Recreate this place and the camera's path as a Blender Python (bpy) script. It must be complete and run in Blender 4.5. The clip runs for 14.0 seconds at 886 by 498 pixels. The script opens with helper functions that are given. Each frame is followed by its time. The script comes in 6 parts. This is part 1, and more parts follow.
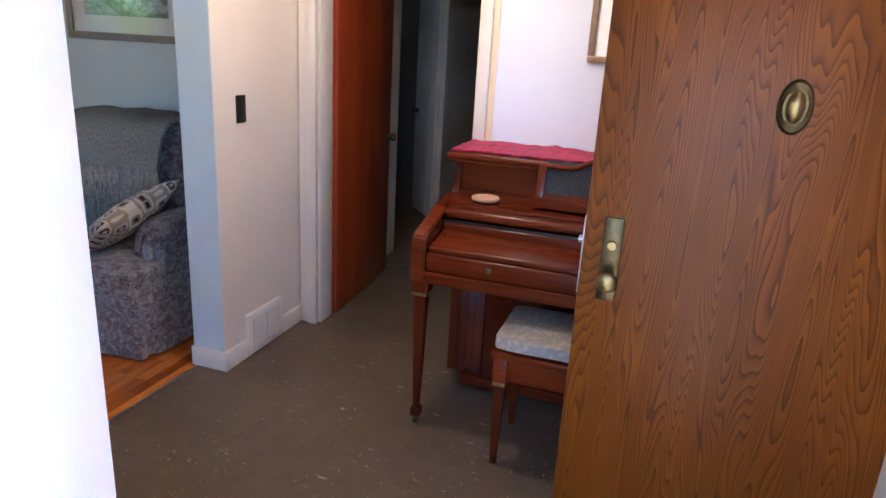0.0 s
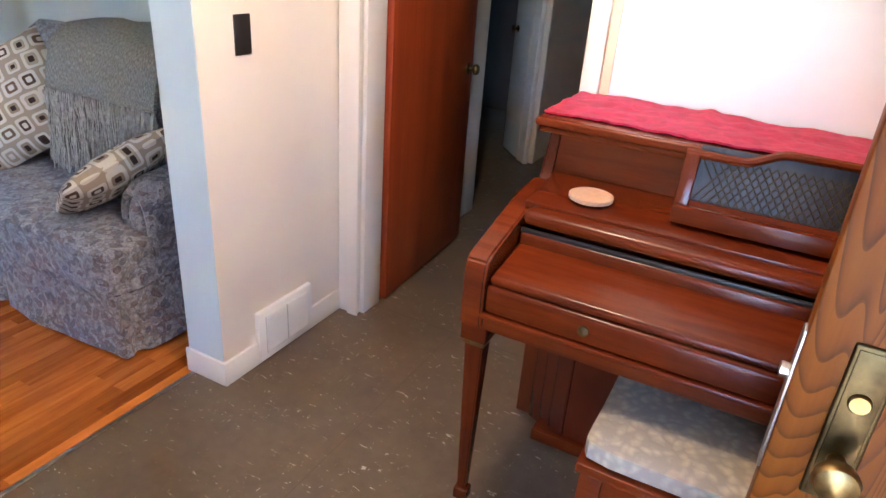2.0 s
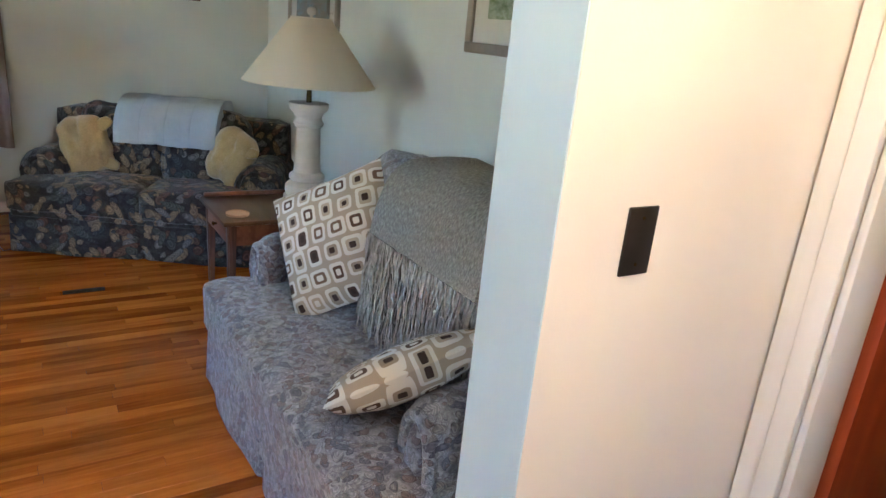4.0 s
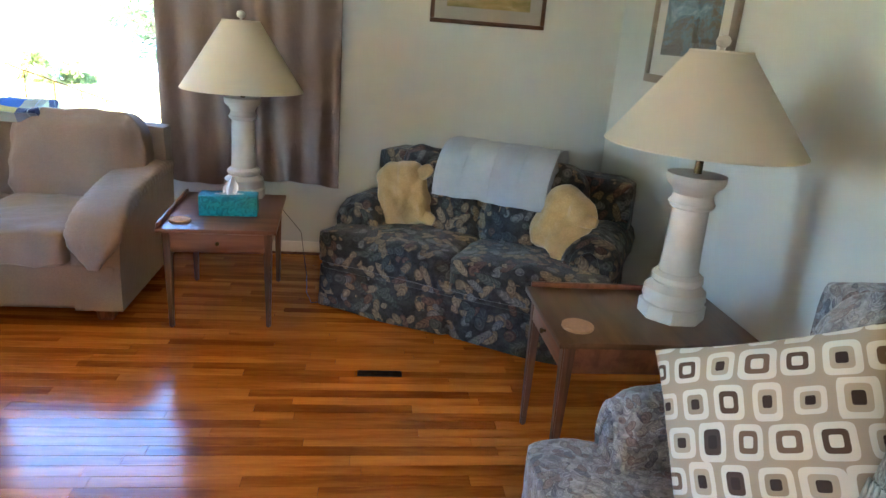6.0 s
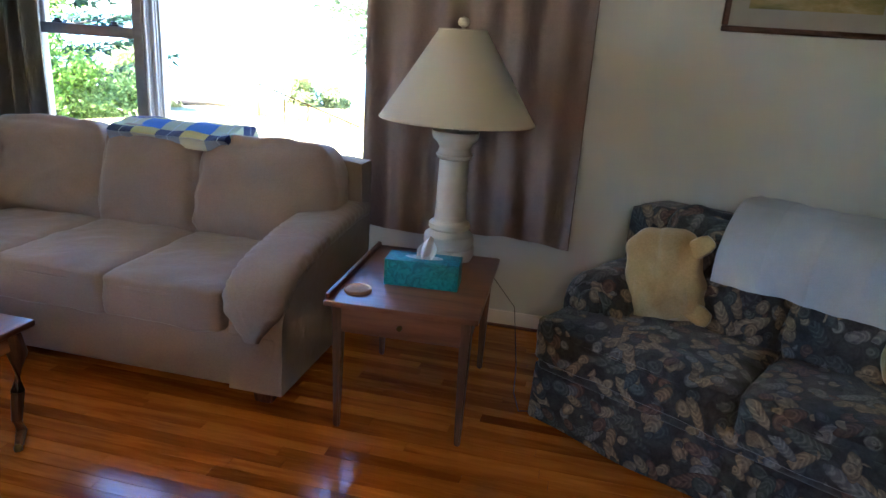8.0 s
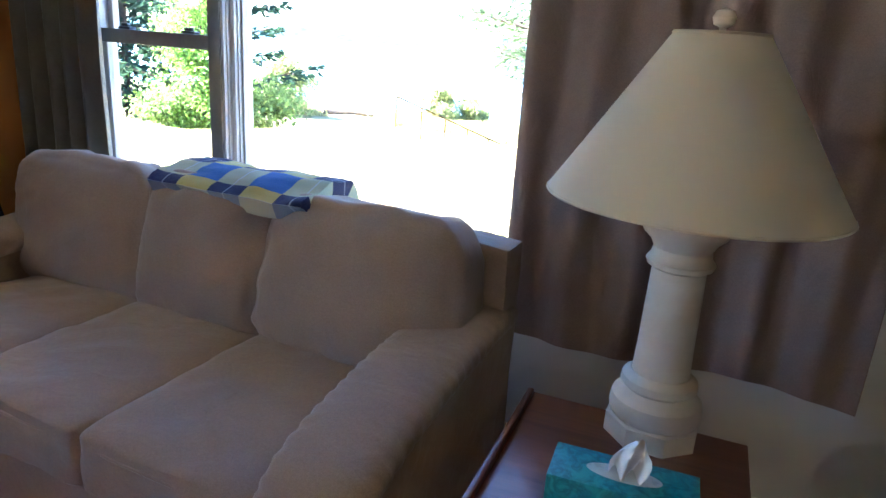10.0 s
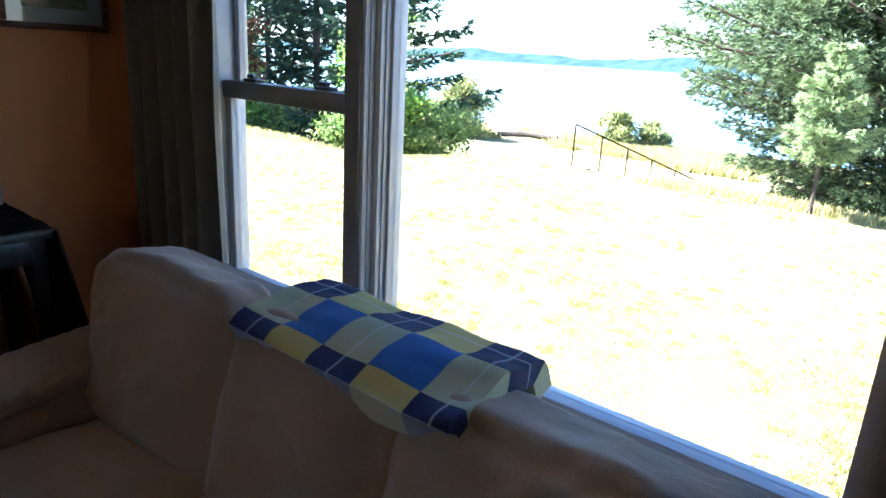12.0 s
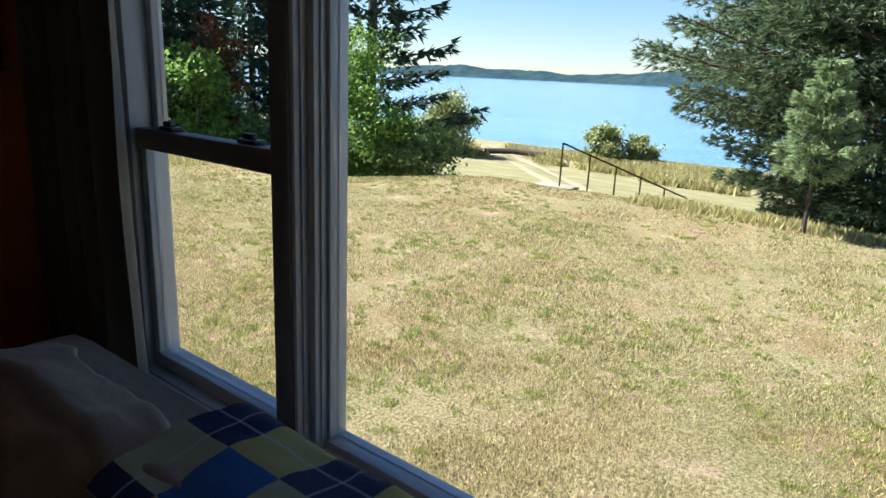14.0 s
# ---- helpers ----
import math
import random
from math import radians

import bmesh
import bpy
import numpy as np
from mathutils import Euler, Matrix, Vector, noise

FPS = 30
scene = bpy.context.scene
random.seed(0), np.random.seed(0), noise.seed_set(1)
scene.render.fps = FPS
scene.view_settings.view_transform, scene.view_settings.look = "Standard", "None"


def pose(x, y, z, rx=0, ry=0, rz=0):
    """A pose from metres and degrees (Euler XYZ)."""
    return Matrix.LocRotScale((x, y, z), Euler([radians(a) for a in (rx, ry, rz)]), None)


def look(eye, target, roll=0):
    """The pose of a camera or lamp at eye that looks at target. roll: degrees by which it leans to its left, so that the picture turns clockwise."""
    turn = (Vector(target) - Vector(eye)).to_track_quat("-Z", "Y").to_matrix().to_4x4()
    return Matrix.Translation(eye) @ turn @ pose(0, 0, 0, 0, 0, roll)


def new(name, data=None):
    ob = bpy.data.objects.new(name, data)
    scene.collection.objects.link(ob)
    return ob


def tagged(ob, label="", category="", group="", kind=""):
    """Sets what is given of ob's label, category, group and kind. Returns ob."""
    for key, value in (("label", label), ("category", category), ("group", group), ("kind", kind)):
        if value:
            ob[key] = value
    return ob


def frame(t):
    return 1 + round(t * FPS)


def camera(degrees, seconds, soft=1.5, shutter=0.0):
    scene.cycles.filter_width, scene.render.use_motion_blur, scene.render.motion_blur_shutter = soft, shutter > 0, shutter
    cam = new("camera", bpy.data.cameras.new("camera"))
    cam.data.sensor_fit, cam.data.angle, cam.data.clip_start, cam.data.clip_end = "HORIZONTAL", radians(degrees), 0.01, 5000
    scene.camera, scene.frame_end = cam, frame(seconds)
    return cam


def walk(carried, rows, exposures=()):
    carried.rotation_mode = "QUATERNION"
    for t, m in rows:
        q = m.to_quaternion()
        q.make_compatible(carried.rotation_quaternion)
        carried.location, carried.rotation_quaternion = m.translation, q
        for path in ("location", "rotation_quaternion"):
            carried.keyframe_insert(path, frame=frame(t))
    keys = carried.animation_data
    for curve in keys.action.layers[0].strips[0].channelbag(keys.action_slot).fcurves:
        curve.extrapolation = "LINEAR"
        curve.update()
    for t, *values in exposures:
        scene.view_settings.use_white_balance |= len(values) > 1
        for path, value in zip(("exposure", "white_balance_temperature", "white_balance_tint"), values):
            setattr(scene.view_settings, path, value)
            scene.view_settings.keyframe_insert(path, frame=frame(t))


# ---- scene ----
cam = camera(67.8, 14.0)
PATH = [
    (0, (-0.028, -0.032, 1.543), (-0.621, 1.784, 0.949), 3.3),
    (0.5, (-0.072, 0.183, 1.526), (-0.653, 2.003, 0.936), 3.3),
    (1, (-0.187, 0.409, 1.544), (-0.77, 2.231, 0.959), 3.2),
    (1.5, (-0.254, 0.643, 1.53), (-0.886, 2.427, 0.881), 3.5),
    (2, (-0.304, 0.934, 1.532), (-1.117, 2.548, 0.675), 4.2),
    (2.5, (-0.462, 1.132, 1.503), (-1.382, 2.657, 0.593), 4.6),
    (3, (-0.675, 1.296, 1.506), (-1.738, 2.723, 0.592), 4.9),
    (3.5, (-0.907, 1.579, 1.498), (-2.219, 2.841, 0.669), 4.7),
    (4, (-1.125, 1.654, 1.516), (-2.719, 2.692, 0.899), 5.6),
    (4.2, (-1.274, 1.718, 1.536), (-2.923, 2.645, 0.887), 3.2),
    (6.3, (-2.354, 1.735, 1.514), (-4.251, 1.902, 0.904), 4.7),
    (6.5, (-2.44, 1.724, 1.503), (-4.343, 1.848, 0.901), 4.3),
    (7, (-2.686, 1.687, 1.483), (-4.593, 1.706, 0.882), 4.2),
    (7.5, (-2.991, 1.686, 1.451), (-4.884, 1.436, 0.855), 3.9),
    (7.7, (-3.112, 1.67, 1.443), (-4.994, 1.345, 0.85), 3.9),
    (9.8, (-4.386, 1.201, 1.434), (-6.152, 0.469, 0.844), 4.1),
    (10, (-4.48, 1.141, 1.436), (-6.225, 0.36, 0.85), 4.0),
    (10.5, (-4.722, 1.013, 1.432), (-6.413, 0.116, 0.852), 4.1),
    (11, (-4.971, 0.868, 1.473), (-6.562, -0.199, 0.896), 4.2),
    (11.5, (-5.139, 0.709, 1.5), (-6.648, -0.474, 0.93), 3.5),
    (12, (-5.315, 0.527, 1.538), (-6.805, -0.684, 0.976), 3.3),
    (12.5, (-5.494, 0.426, 1.563), (-6.988, -0.785, 1.014), 2.9),
    (13, (-5.646, 0.358, 1.58), (-7.146, -0.851, 1.044), 2.7),
    (13.5, (-5.695, 0.318, 1.594), (-7.201, -0.889, 1.071), 2.7),
    (14, (-5.701, 0.304, 1.604), (-7.219, -0.893, 1.09), 2.6),
]

EXPOSURES = [(0.0, 5.3, 5000, 18), (1.0, 5.65, 5100, 17), (2.0, 6.15, 5350, 15), (3.0, 6.4, 5450, 10), (4.2, 5.98, 5400, 7), (6.5, 6.35, 5700, 6), (7.0, 6.0, 5650, 8), (7.5, 5.6, 5550, 10), (9.8, 5.3, 5450, 13), (10.5, 5.05, 5500, 14), (11.0, 4.7, 5600, 14),
             (11.5, 4.3, 5600, 12), (12.0, 3.7, 5500, 11), (12.5, 3.0, 5500, 10), (13.0, 2.2, 5700, 9), (13.5, 1.75, 5900, 10), (14.0, 1.6, 5900, 10)]
walk(cam, [(t, look(eye, target, roll)) for t, eye, target, roll in PATH], EXPOSURES)

# ---- light ----
SUN_DIR = Vector((0.22, -0.62, 0.75)).normalized()  # towards the sun
world = bpy.data.worlds.new("sky")
scene.world = world
world.use_nodes = True
sky = world.node_tree.nodes.new("ShaderNodeTexSky")
sky.sky_type = "NISHITA"
sky.sun_disc = False
sky.sun_elevation = math.asin(SUN_DIR.z)
sky.sun_rotation = math.atan2(SUN_DIR.x, SUN_DIR.y)
sky.air_density, sky.dust_density, sky.ozone_density = 1.0, 0.0, 5.0
bg = world.node_tree.nodes["Background"]
bg.inputs["Strength"].default_value = 0.05
world.node_tree.links.new(sky.outputs[0], bg.inputs[0])
sun = new("sun", bpy.data.lights.new("sun", "SUN"))
sun.data.energy, sun.data.angle, sun.data.color = 5.0, radians(0.5), (1.0, 0.95, 0.87)
sun.matrix_world = look(SUN_DIR * 30, (0, 0, 0))
# warm bulb added out of view to brighten the hall, under an assumed ceiling light
bulb = new("unseen_hall_bulb", bpy.data.lights.new("unseen_hall_bulb", "POINT"))
bulb.data.energy, bulb.data.color, bulb.data.shadow_soft_size = 0.85, (1.0, 0.73, 0.44), 0.09
bulb.location = (-1.0, 2.12, 2.25)

# ---- materials ----
class Mat:
    """A small builder round one node material."""

    def __init__(self, name, rough=0.6, metal=0.0, spec=0.5):
        self.m = bpy.data.materials.new(name)
        self.m.use_nodes = True
        self.t = self.m.node_tree
        self.b = self.t.nodes["Principled BSDF"]
        self.b.inputs["Roughness"].default_value = rough
        self.b.inputs["Metallic"].default_value = metal
        self.b.inputs["Specular IOR Level"].default_value = spec
        self.co = None

    def n(self, kind, **props):
        node = self.t.nodes.new("ShaderNode" + kind)
        for key, value in props.items():
            if key == "operation":
                node.operation = value
            elif key == "blend":
                node.data_type = "RGBA"
                node.blend_type = value
            elif key == "feature":
                node.feature = value
            elif key == "distance":
                node.distance = value
        return node

    def link(self, a, b):
        self.t.links.new(a, b)

    def coords(self, scale=(1, 1, 1), uv=False, turn=(0, 0, 0)):
        tc = self.n("TexCoord")
        mp = self.n("Mapping")
        mp.inputs["Scale"].default_value = scale
        mp.inputs["Rotation"].default_value = [radians(a) for a in turn]
        self.link(tc.outputs["UV" if uv else "Object"], mp.inputs["Vector"])
        return mp.outputs["Vector"]

    def noise(self, scale, detail=4, rough=0.6, vec=None, distort=0.0):
        x = self.n("TexNoise")
        x.inputs["Scale"].default_value = scale
        x.inputs["Detail"].default_value = detail
        x.inputs["Roughness"].default_value = rough
        x.inputs["Distortion"].default_value = distort
        if vec is not None:
            self.link(vec, x.inputs["Vector"])
        return x

    def ramp(self, fac, stops):
        r = self.n("ValToRGB")
        el = r.color_ramp.elements
        while len(el) < len(stops):
            el.new(0.5)
        for e, (p, c) in zip(el, stops):
            e.position = p
            e.color = (*c, 1) if len(c) == 3 else c
        self.link(fac, r.inputs[0])
        return r.outputs[0]

    def mix(self, fac, a, b, blend="MIX"):
        x = self.n("Mix", blend=blend)
        for sock, v in ((x.inputs[0], fac), (x.inputs[6], a), (x.inputs[7], b)):
            if isinstance(v, (int, float)):
                sock.default_value = v
            elif isinstance(v, (tuple, list)):
                sock.default_value = (*v, 1)
            else:
                self.link(v, sock)
        return x.outputs[2]

    def math(self, op, a, b=0.0):
        x = self.n("Math", operation=op)
        for sock, v in ((x.inputs[0], a), (x.inputs[1], b)):
            if isinstance(v, (int, float)):
                sock.default_value = v
            else:
                self.link(v, sock)
        return x.outputs[0]

    def color(self, out):
        if isinstance(out, (tuple, list)):
            self.b.inputs["Base Color"].default_value = (*out, 1)
        else:
            self.link(out, self.b.inputs["Base Color"])
        return self

    def rough(self, out):
        self.link(out, self.b.inputs["Roughness"])
        return self

    def bump(self, height, strength=0.3, dist=0.01):
        x = self.n("Bump")
        x.inputs["Strength"].default_value = strength
        x.inputs["Distance"].default_value = dist
        self.link(height, x.inputs["Height"])
        self.link(x.outputs[0], self.b.inputs["Normal"])
        return self

    def rand(self):
        return self.n("ObjectInfo").outputs["Random"]

    def island(self):
        return self.n("NewGeometry").outputs["Random Per Island"]


def shade(c, k):
    return tuple(min(1.0, v * k) for v in c)


def paint(name, c, rough=0.5, vary=0.06, bump=0.12):
    """Rolled or brushed wall paint."""
    m = Mat(name, rough)
    v = m.coords()
    big = m.noise(1.3, 3, 0.6, v)
    fine = m.noise(140, 2, 0.5, v)
    m.color(m.ramp(big.outputs["Fac"], [(0.3, shade(c, 1 - vary)), (0.7, shade(c, 1 + vary * 0.4))]))
    m.bump(fine.outputs["Fac"], bump, 0.002)
    return m.m


def wood(name, dark, light, rough=0.3, scale=1.0, axis=0, spec=0.5, ring=9.0, varied=False, coat=0.0):
    """Grained wood; the grain runs along the given axis of the object."""
    m = Mat(name, rough, 0, spec)
    s = [7.0 * scale] * 3
    s[axis] = 0.6 * scale
    v = m.coords(tuple(s))
    if varied:
        add = m.n("VectorMath", operation="ADD")
        m.link(v, add.inputs[0])
        scl = m.math("MULTIPLY", m.rand(), 37.0)
        comb = m.n("CombineXYZ")
        for k in range(3):
            m.link(scl, comb.inputs[k])
        m.link(comb.outputs[0], add.inputs[1])
        v = add.outputs[0]
    base = m.noise(1.2, 4, 0.55, v, 0.6)
    rings = m.math("SINE", m.math("MULTIPLY", base.outputs["Fac"], ring * 6.0))
    fine = m.noise(9.0, 5, 0.7, v, 0.2)
    k = m.math("ADD", m.math("MULTIPLY", rings, 0.22), m.math("MULTIPLY", fine.outputs["Fac"], 0.9))
    col = m.ramp(k, [(0.2, dark), (0.75, light)])
    if varied:
        tone = m.ramp(m.rand(), [(0.0, (0.66, 0.60, 0.55)), (0.35, (0.92, 0.9, 0.88)), (0.7, (1.0, 1.0, 1.0)), (1.0, (1.2, 1.25, 1.25))])
        col = m.mix(1.0, col, tone, "MULTIPLY")
    m.color(col)
    m.rough(m.ramp(fine.outputs["Fac"], [(0.3, (rough * 0.92,) * 3), (0.8, (min(1, rough * 1.15),) * 3)]))
    m.bump(k, 0.03, 0.003)
    if coat:
        m.b.inputs["Coat Weight"].default_value = coat
        m.b.inputs["Coat Roughness"].default_value = 0.12
    return m.m


def fabric(name, c, rough=0.9, vary=0.12, weave=420.0, sheen=0.25):
    m = Mat(name, rough, 0, 0.2)
    v = m.coords()
    big = m.noise(5.0, 4, 0.6, v)
    fine = m.noise(weave, 2, 0.6, v)
    col = m.ramp(big.outputs["Fac"], [(0.3, shade(c, 1 - vary)), (0.7, shade(c, 1 + vary))])
    col = m.mix(0.35, col, m.ramp(fine.outputs["Fac"], [(0.35, shade(c, 0.7)), (0.65, shade(c, 1.25))]))
    slub = m.noise(95, 3, 0.7, m.coords((1, 1, 2.4)))
    col = m.mix(0.16, col, m.ramp(slub.outputs["Fac"], [(0.32, shade(c, 0.62)), (0.68, shade(c, 1.32))]))
    m.color(col)
    crease = m.noise(7.0, 3, 0.5, m.coords((1.0, 1.6, 1.0), turn=(0, 0, 25)), 1.2)
    rel = m.math("ADD", m.math("MULTIPLY", m.math("ADD", fine.outputs["Fac"], slub.outputs["Fac"]), 0.09), crease.outputs["Fac"])
    m.bump(rel, 0.32, 0.02)
    m.b.inputs["Sheen Weight"].default_value = sheen
    return m.m


def floral(name, ground, stops, scale=9.0, fine=30.0, sheen=0.2, length=0.62, slim=0.26):
    """Printed upholstery: layers of veined leaves and petals, each turned its own way, on a mottled ground."""
    m = Mat(name, 0.85, 0, 0.2)
    v = m.coords((1, 1, 1))
    warp = m.noise(scale * 0.6, 2, 0.5, v)
    v = m.mix(0.05, v, warp.outputs["Color"])
    col = m.ramp(m.noise(scale * 2.2, 3, 0.6, v).outputs["Fac"], [(0.35, shade(ground, 0.6)), (0.65, shade(ground, 1.45))])

    def vec(op, a, b=None):
        x = m.n("VectorMath", operation=op)
        for sock, val in ((x.inputs[0], a), (x.inputs[1], b)):
            if isinstance(val, tuple):
                sock.default_value = val
            elif val is not None:
                m.link(val, sock)
        return x
    for layer, k in enumerate((1.0, 1.17, 0.9, 1.08, 1.3, 0.95, 1.22)):
        sc = scale * k
        p = vec("ADD", v, (layer * 3.7, layer * 1.9, layer * 2.3)).outputs[0]
        vo = m.n("TexVoronoi", feature="F1")
        vo.inputs["Scale"].default_value = sc
        m.link(p, vo.inputs["Vector"])
        turned = vec("MULTIPLY", vec("SUBTRACT", vo.outputs["Color"], (-0.12, 0.5, 0.5)).outputs[0], (0.8, 2.0, 2.0)).outputs[0]
        axis = vec("NORMALIZE", turned).outputs[0]
        loc = vec("SUBTRACT", p, vo.outputs["Position"]).outputs[0]
        along = m.math("MULTIPLY", vec("DOT_PRODUCT", loc, axis).outputs["Value"], sc)
        away = m.math("MULTIPLY", vec("LENGTH", vec("CROSS_PRODUCT", loc, axis).outputs[0]).outputs["Value"], sc)
        t = m.math("DIVIDE", along, length)
        width = m.math("MULTIPLY", m.math("SUBTRACT", 1.0, m.math("MULTIPLY", t, t)), slim)
        leaf = m.math("LESS_THAN", away, width)
        sep = m.n("SeparateColor")
        m.link(vo.outputs["Color"], sep.inputs[0])
        tint = m.ramp(sep.outputs[layer % 3], stops)
        tint.node.color_ramp.interpolation = "CONSTANT"
        vein = m.math("SINE", m.math("MULTIPLY", m.math("ADD", along, m.math("MULTIPLY", away, 1.5)), 34.0))
        rim = m.math("DIVIDE", away, m.math("MAXIMUM", width, 0.001))
        tint = m.mix(1.0, tint, m.ramp(vein, [(0.0, (0.72, 0.72, 0.74)), (0.7, (1.12, 1.1, 1.08))]), "MULTIPLY")
        tint = m.mix(1.0, tint, m.ramp(rim, [(0.04, (0.6, 0.6, 0.62)), (0.16, (1.1, 1.1, 1.1)), (0.75, (1, 1, 1)), (1.0, (0.55, 0.55, 0.58))]), "MULTIPLY")
        col = m.mix(leaf, col, tint)
    streak = m.noise(fine, 4, 0.7, v, 1.5)
    col = m.mix(1.0, col, m.ramp(streak.outputs["Fac"], [(0.35, (0.66, 0.66, 0.70)), (0.62, (1.18, 1.15, 1.1))]), "MULTIPLY")
    m.color(col)
    weave = m.noise(380, 2, 0.6, v)
    dent = m.noise(6.0, 3, 0.5, v)
    m.bump(m.math("ADD", m.math("MULTIPLY", weave.outputs["Fac"], 0.12), dent.outputs["Fac"]), 0.4, 0.02)
    m.b.inputs["Sheen Weight"].default_value = sheen
    return m.m


def plain(name, c, rough=0.5, metal=0.0, vary=0.1, scale=30.0, spec=0.5):
    m = Mat(name, rough, metal, spec)
    n = m.noise(scale, 4, 0.6, m.coords())
    m.color(m.ramp(n.outputs["Fac"], [(0.3, shade(c, 1 - vary)), (0.7, shade(c, 1 + vary))]))
    m.rough(m.ramp(n.outputs["Fac"], [(0.3, (max(0.03, rough * 0.8),) * 3), (0.7, (min(1, rough * 1.2),) * 3)]))
    return m.m


WALL_HALL = paint("hall_wall_paint", (0.86, 0.765, 0.65), 0.45)
WALL_PIANO = paint("white_wall_paint", (0.85, 0.83, 0.85), 0.45)
WALL_LIVING = paint("grey_green_wall_paint", (0.62, 0.64, 0.61), 0.5)
WALL_AMBER = paint("amber_wall_paint", (0.52, 0.20, 0.058), 0.55)
TRIM = paint("trim_paint", (0.82, 0.79, 0.74), 0.35, 0.04, 0.05)
CASING = paint("cream_casing_paint", (0.80, 0.73, 0.63), 0.38, 0.04, 0.05)
YELLOWED = paint("yellowed_glue_stripe", (0.82, 0.66, 0.42), 0.5)
CEILING = paint("ceiling_paint", (0.80, 0.79, 0.77), 0.7, 0.03, 0.3)
# wall colour darkened to hold the gloom of the rooms beyond the doorway
SHADED_ROOM = paint("room_shade_colour", (0.11, 0.095, 0.085), 0.7)
VINYL = plain("window_vinyl", (0.52, 0.52, 0.545), 0.35, 0, 0.05, 12)
VINYL_DARK = plain("dark_sash", (0.17, 0.16, 0.155), 0.45, 0, 0.15, 20)
MAHOGANY = wood("mahogany_piano_wood", (0.085, 0.0115, 0.002), (0.14, 0.023, 0.004), 0.22, 1.0, 0, spec=0.32, ring=2.2)
MAHOGANY_V = wood("mahogany_upright_wood", (0.07, 0.0105, 0.0025), (0.105, 0.018, 0.004), 0.24, 1.0, 2, spec=0.32, ring=2.2)
MAHOGANY_CASE = plain("mahogany_case_wood", (0.09, 0.014, 0.005), 0.13, 0, 0.18, 4)
RED_DOOR = wood("red_brown_door_wood", (0.24, 0.034, 0.007), (0.33, 0.052, 0.011), 0.36, 0.9, 2, spec=0.3, ring=2)
WALNUT = wood("walnut_table_wood", (0.125, 0.042, 0.020), (0.22, 0.085, 0.040), 0.32, 1.0, 0, ring=2.5)
WALNUT_V = wood("walnut_leg_wood", (0.08, 0.035, 0.02), (0.17, 0.075, 0.042), 0.38, 1.0, 2, ring=6)
BROWN_TOP = wood("brown_table_top_wood", (0.085, 0.04, 0.018), (0.13, 0.064, 0.03), 0.32, 1.0, 0, ring=2.5)
BLACKWOOD = wood("near_black_wood", (0.012, 0.009, 0.008), (0.03, 0.022, 0.018), 0.4, 1.0, 2)
BRASS = plain("aged_brass", (0.22, 0.155, 0.06), 0.36, 1.0, 0.3, 60)
OLD_BRASS = plain("tarnished_brass", (0.085, 0.060, 0.025), 0.42, 1.0, 0.35, 45)
STEEL = plain("dull_steel", (0.5, 0.49, 0.47), 0.35, 1.0, 0.2, 50)
BLACK = plain("black_plastic", (0.02, 0.016, 0.014), 0.35, 0, 0.2, 30)
CORK = plain("pale_cork_disc", (0.52, 0.32, 0.20), 0.7, 0, 0.12, 90)
PLASTER = plain("cream_plaster", (0.58, 0.54, 0.48), 0.6, 0, 0.07, 14)
CURTAIN = fabric("taupe_curtain_cloth", (0.26, 0.19, 0.165), 0.75, 0.10, 300)
CURTAIN_OLIVE = fabric("olive_grey_curtain_cloth", (0.15, 0.135, 0.115), 0.75, 0.10, 300)
BEIGE = fabric("beige_sofa_cloth", (0.28, 0.204, 0.156), 0.92, 0.1, 350)
YELLOW_PLUSH = fabric("straw_yellow_plush", (0.41, 0.285, 0.125), 0.95, 0.28, 120, 0.6)

# ---- building blocks ----
def finish(bm, smooth=True, angle=35):
    me = bpy.data.meshes.new("mesh")
    bmesh.ops.recalc_face_normals(bm, faces=bm.faces)
    if smooth:
        for f in bm.faces:
            f.smooth = True
        for e in bm.edges:
            if len(e.link_faces) == 2 and e.calc_face_angle(0) > radians(angle):
                e.smooth = False
    bm.to_mesh(me)
    bm.free()
    return me


def part(name, bm, material, parent=None, label=""):
    me = bm if isinstance(bm, bpy.types.Mesh) else finish(bm)
    if material and not me.materials:
        me.materials.append(material)
    ob = new(name, me)
    if parent:
        ob.parent = parent
    if label:
        ob["label"] = label
    return ob


def thing(name, m, label, category, group="", kind=""):
    ob = new(name)
    ob.matrix_world = m
    ob.empty_display_size = 0.1
    return tagged(ob, label, category, group, kind)


def single(name, bm, material, label, category, m=None, group="", kind=""):
    ob = part(name, bm, material)
    if m is not None:
        ob.matrix_world = m
    return tagged(ob, label, category, group, kind)


def box(x0, x1, y0, y1, z0, z1, bevel=0.004, seg=2, bm=None, m=None):
    """A box with eased edges, added to bm."""
    out = bm or bmesh.new()
    tmp = bmesh.new()
    bmesh.ops.create_cube(tmp, size=1)
    for v in tmp.verts:
        v.co = Vector((x0 + (v.co.x + 0.5) * (x1 - x0), y0 + (v.co.y + 0.5) * (y1 - y0), z0 + (v.co.z + 0.5) * (z1 - z0)))
    if bevel > 0:
        bmesh.ops.bevel(tmp, geom=list(tmp.edges), offset=min(bevel, 0.45 * min(x1 - x0, y1 - y0, z1 - z0)), segments=seg, profile=0.5, affect="EDGES")
    return merge(out, tmp, m)


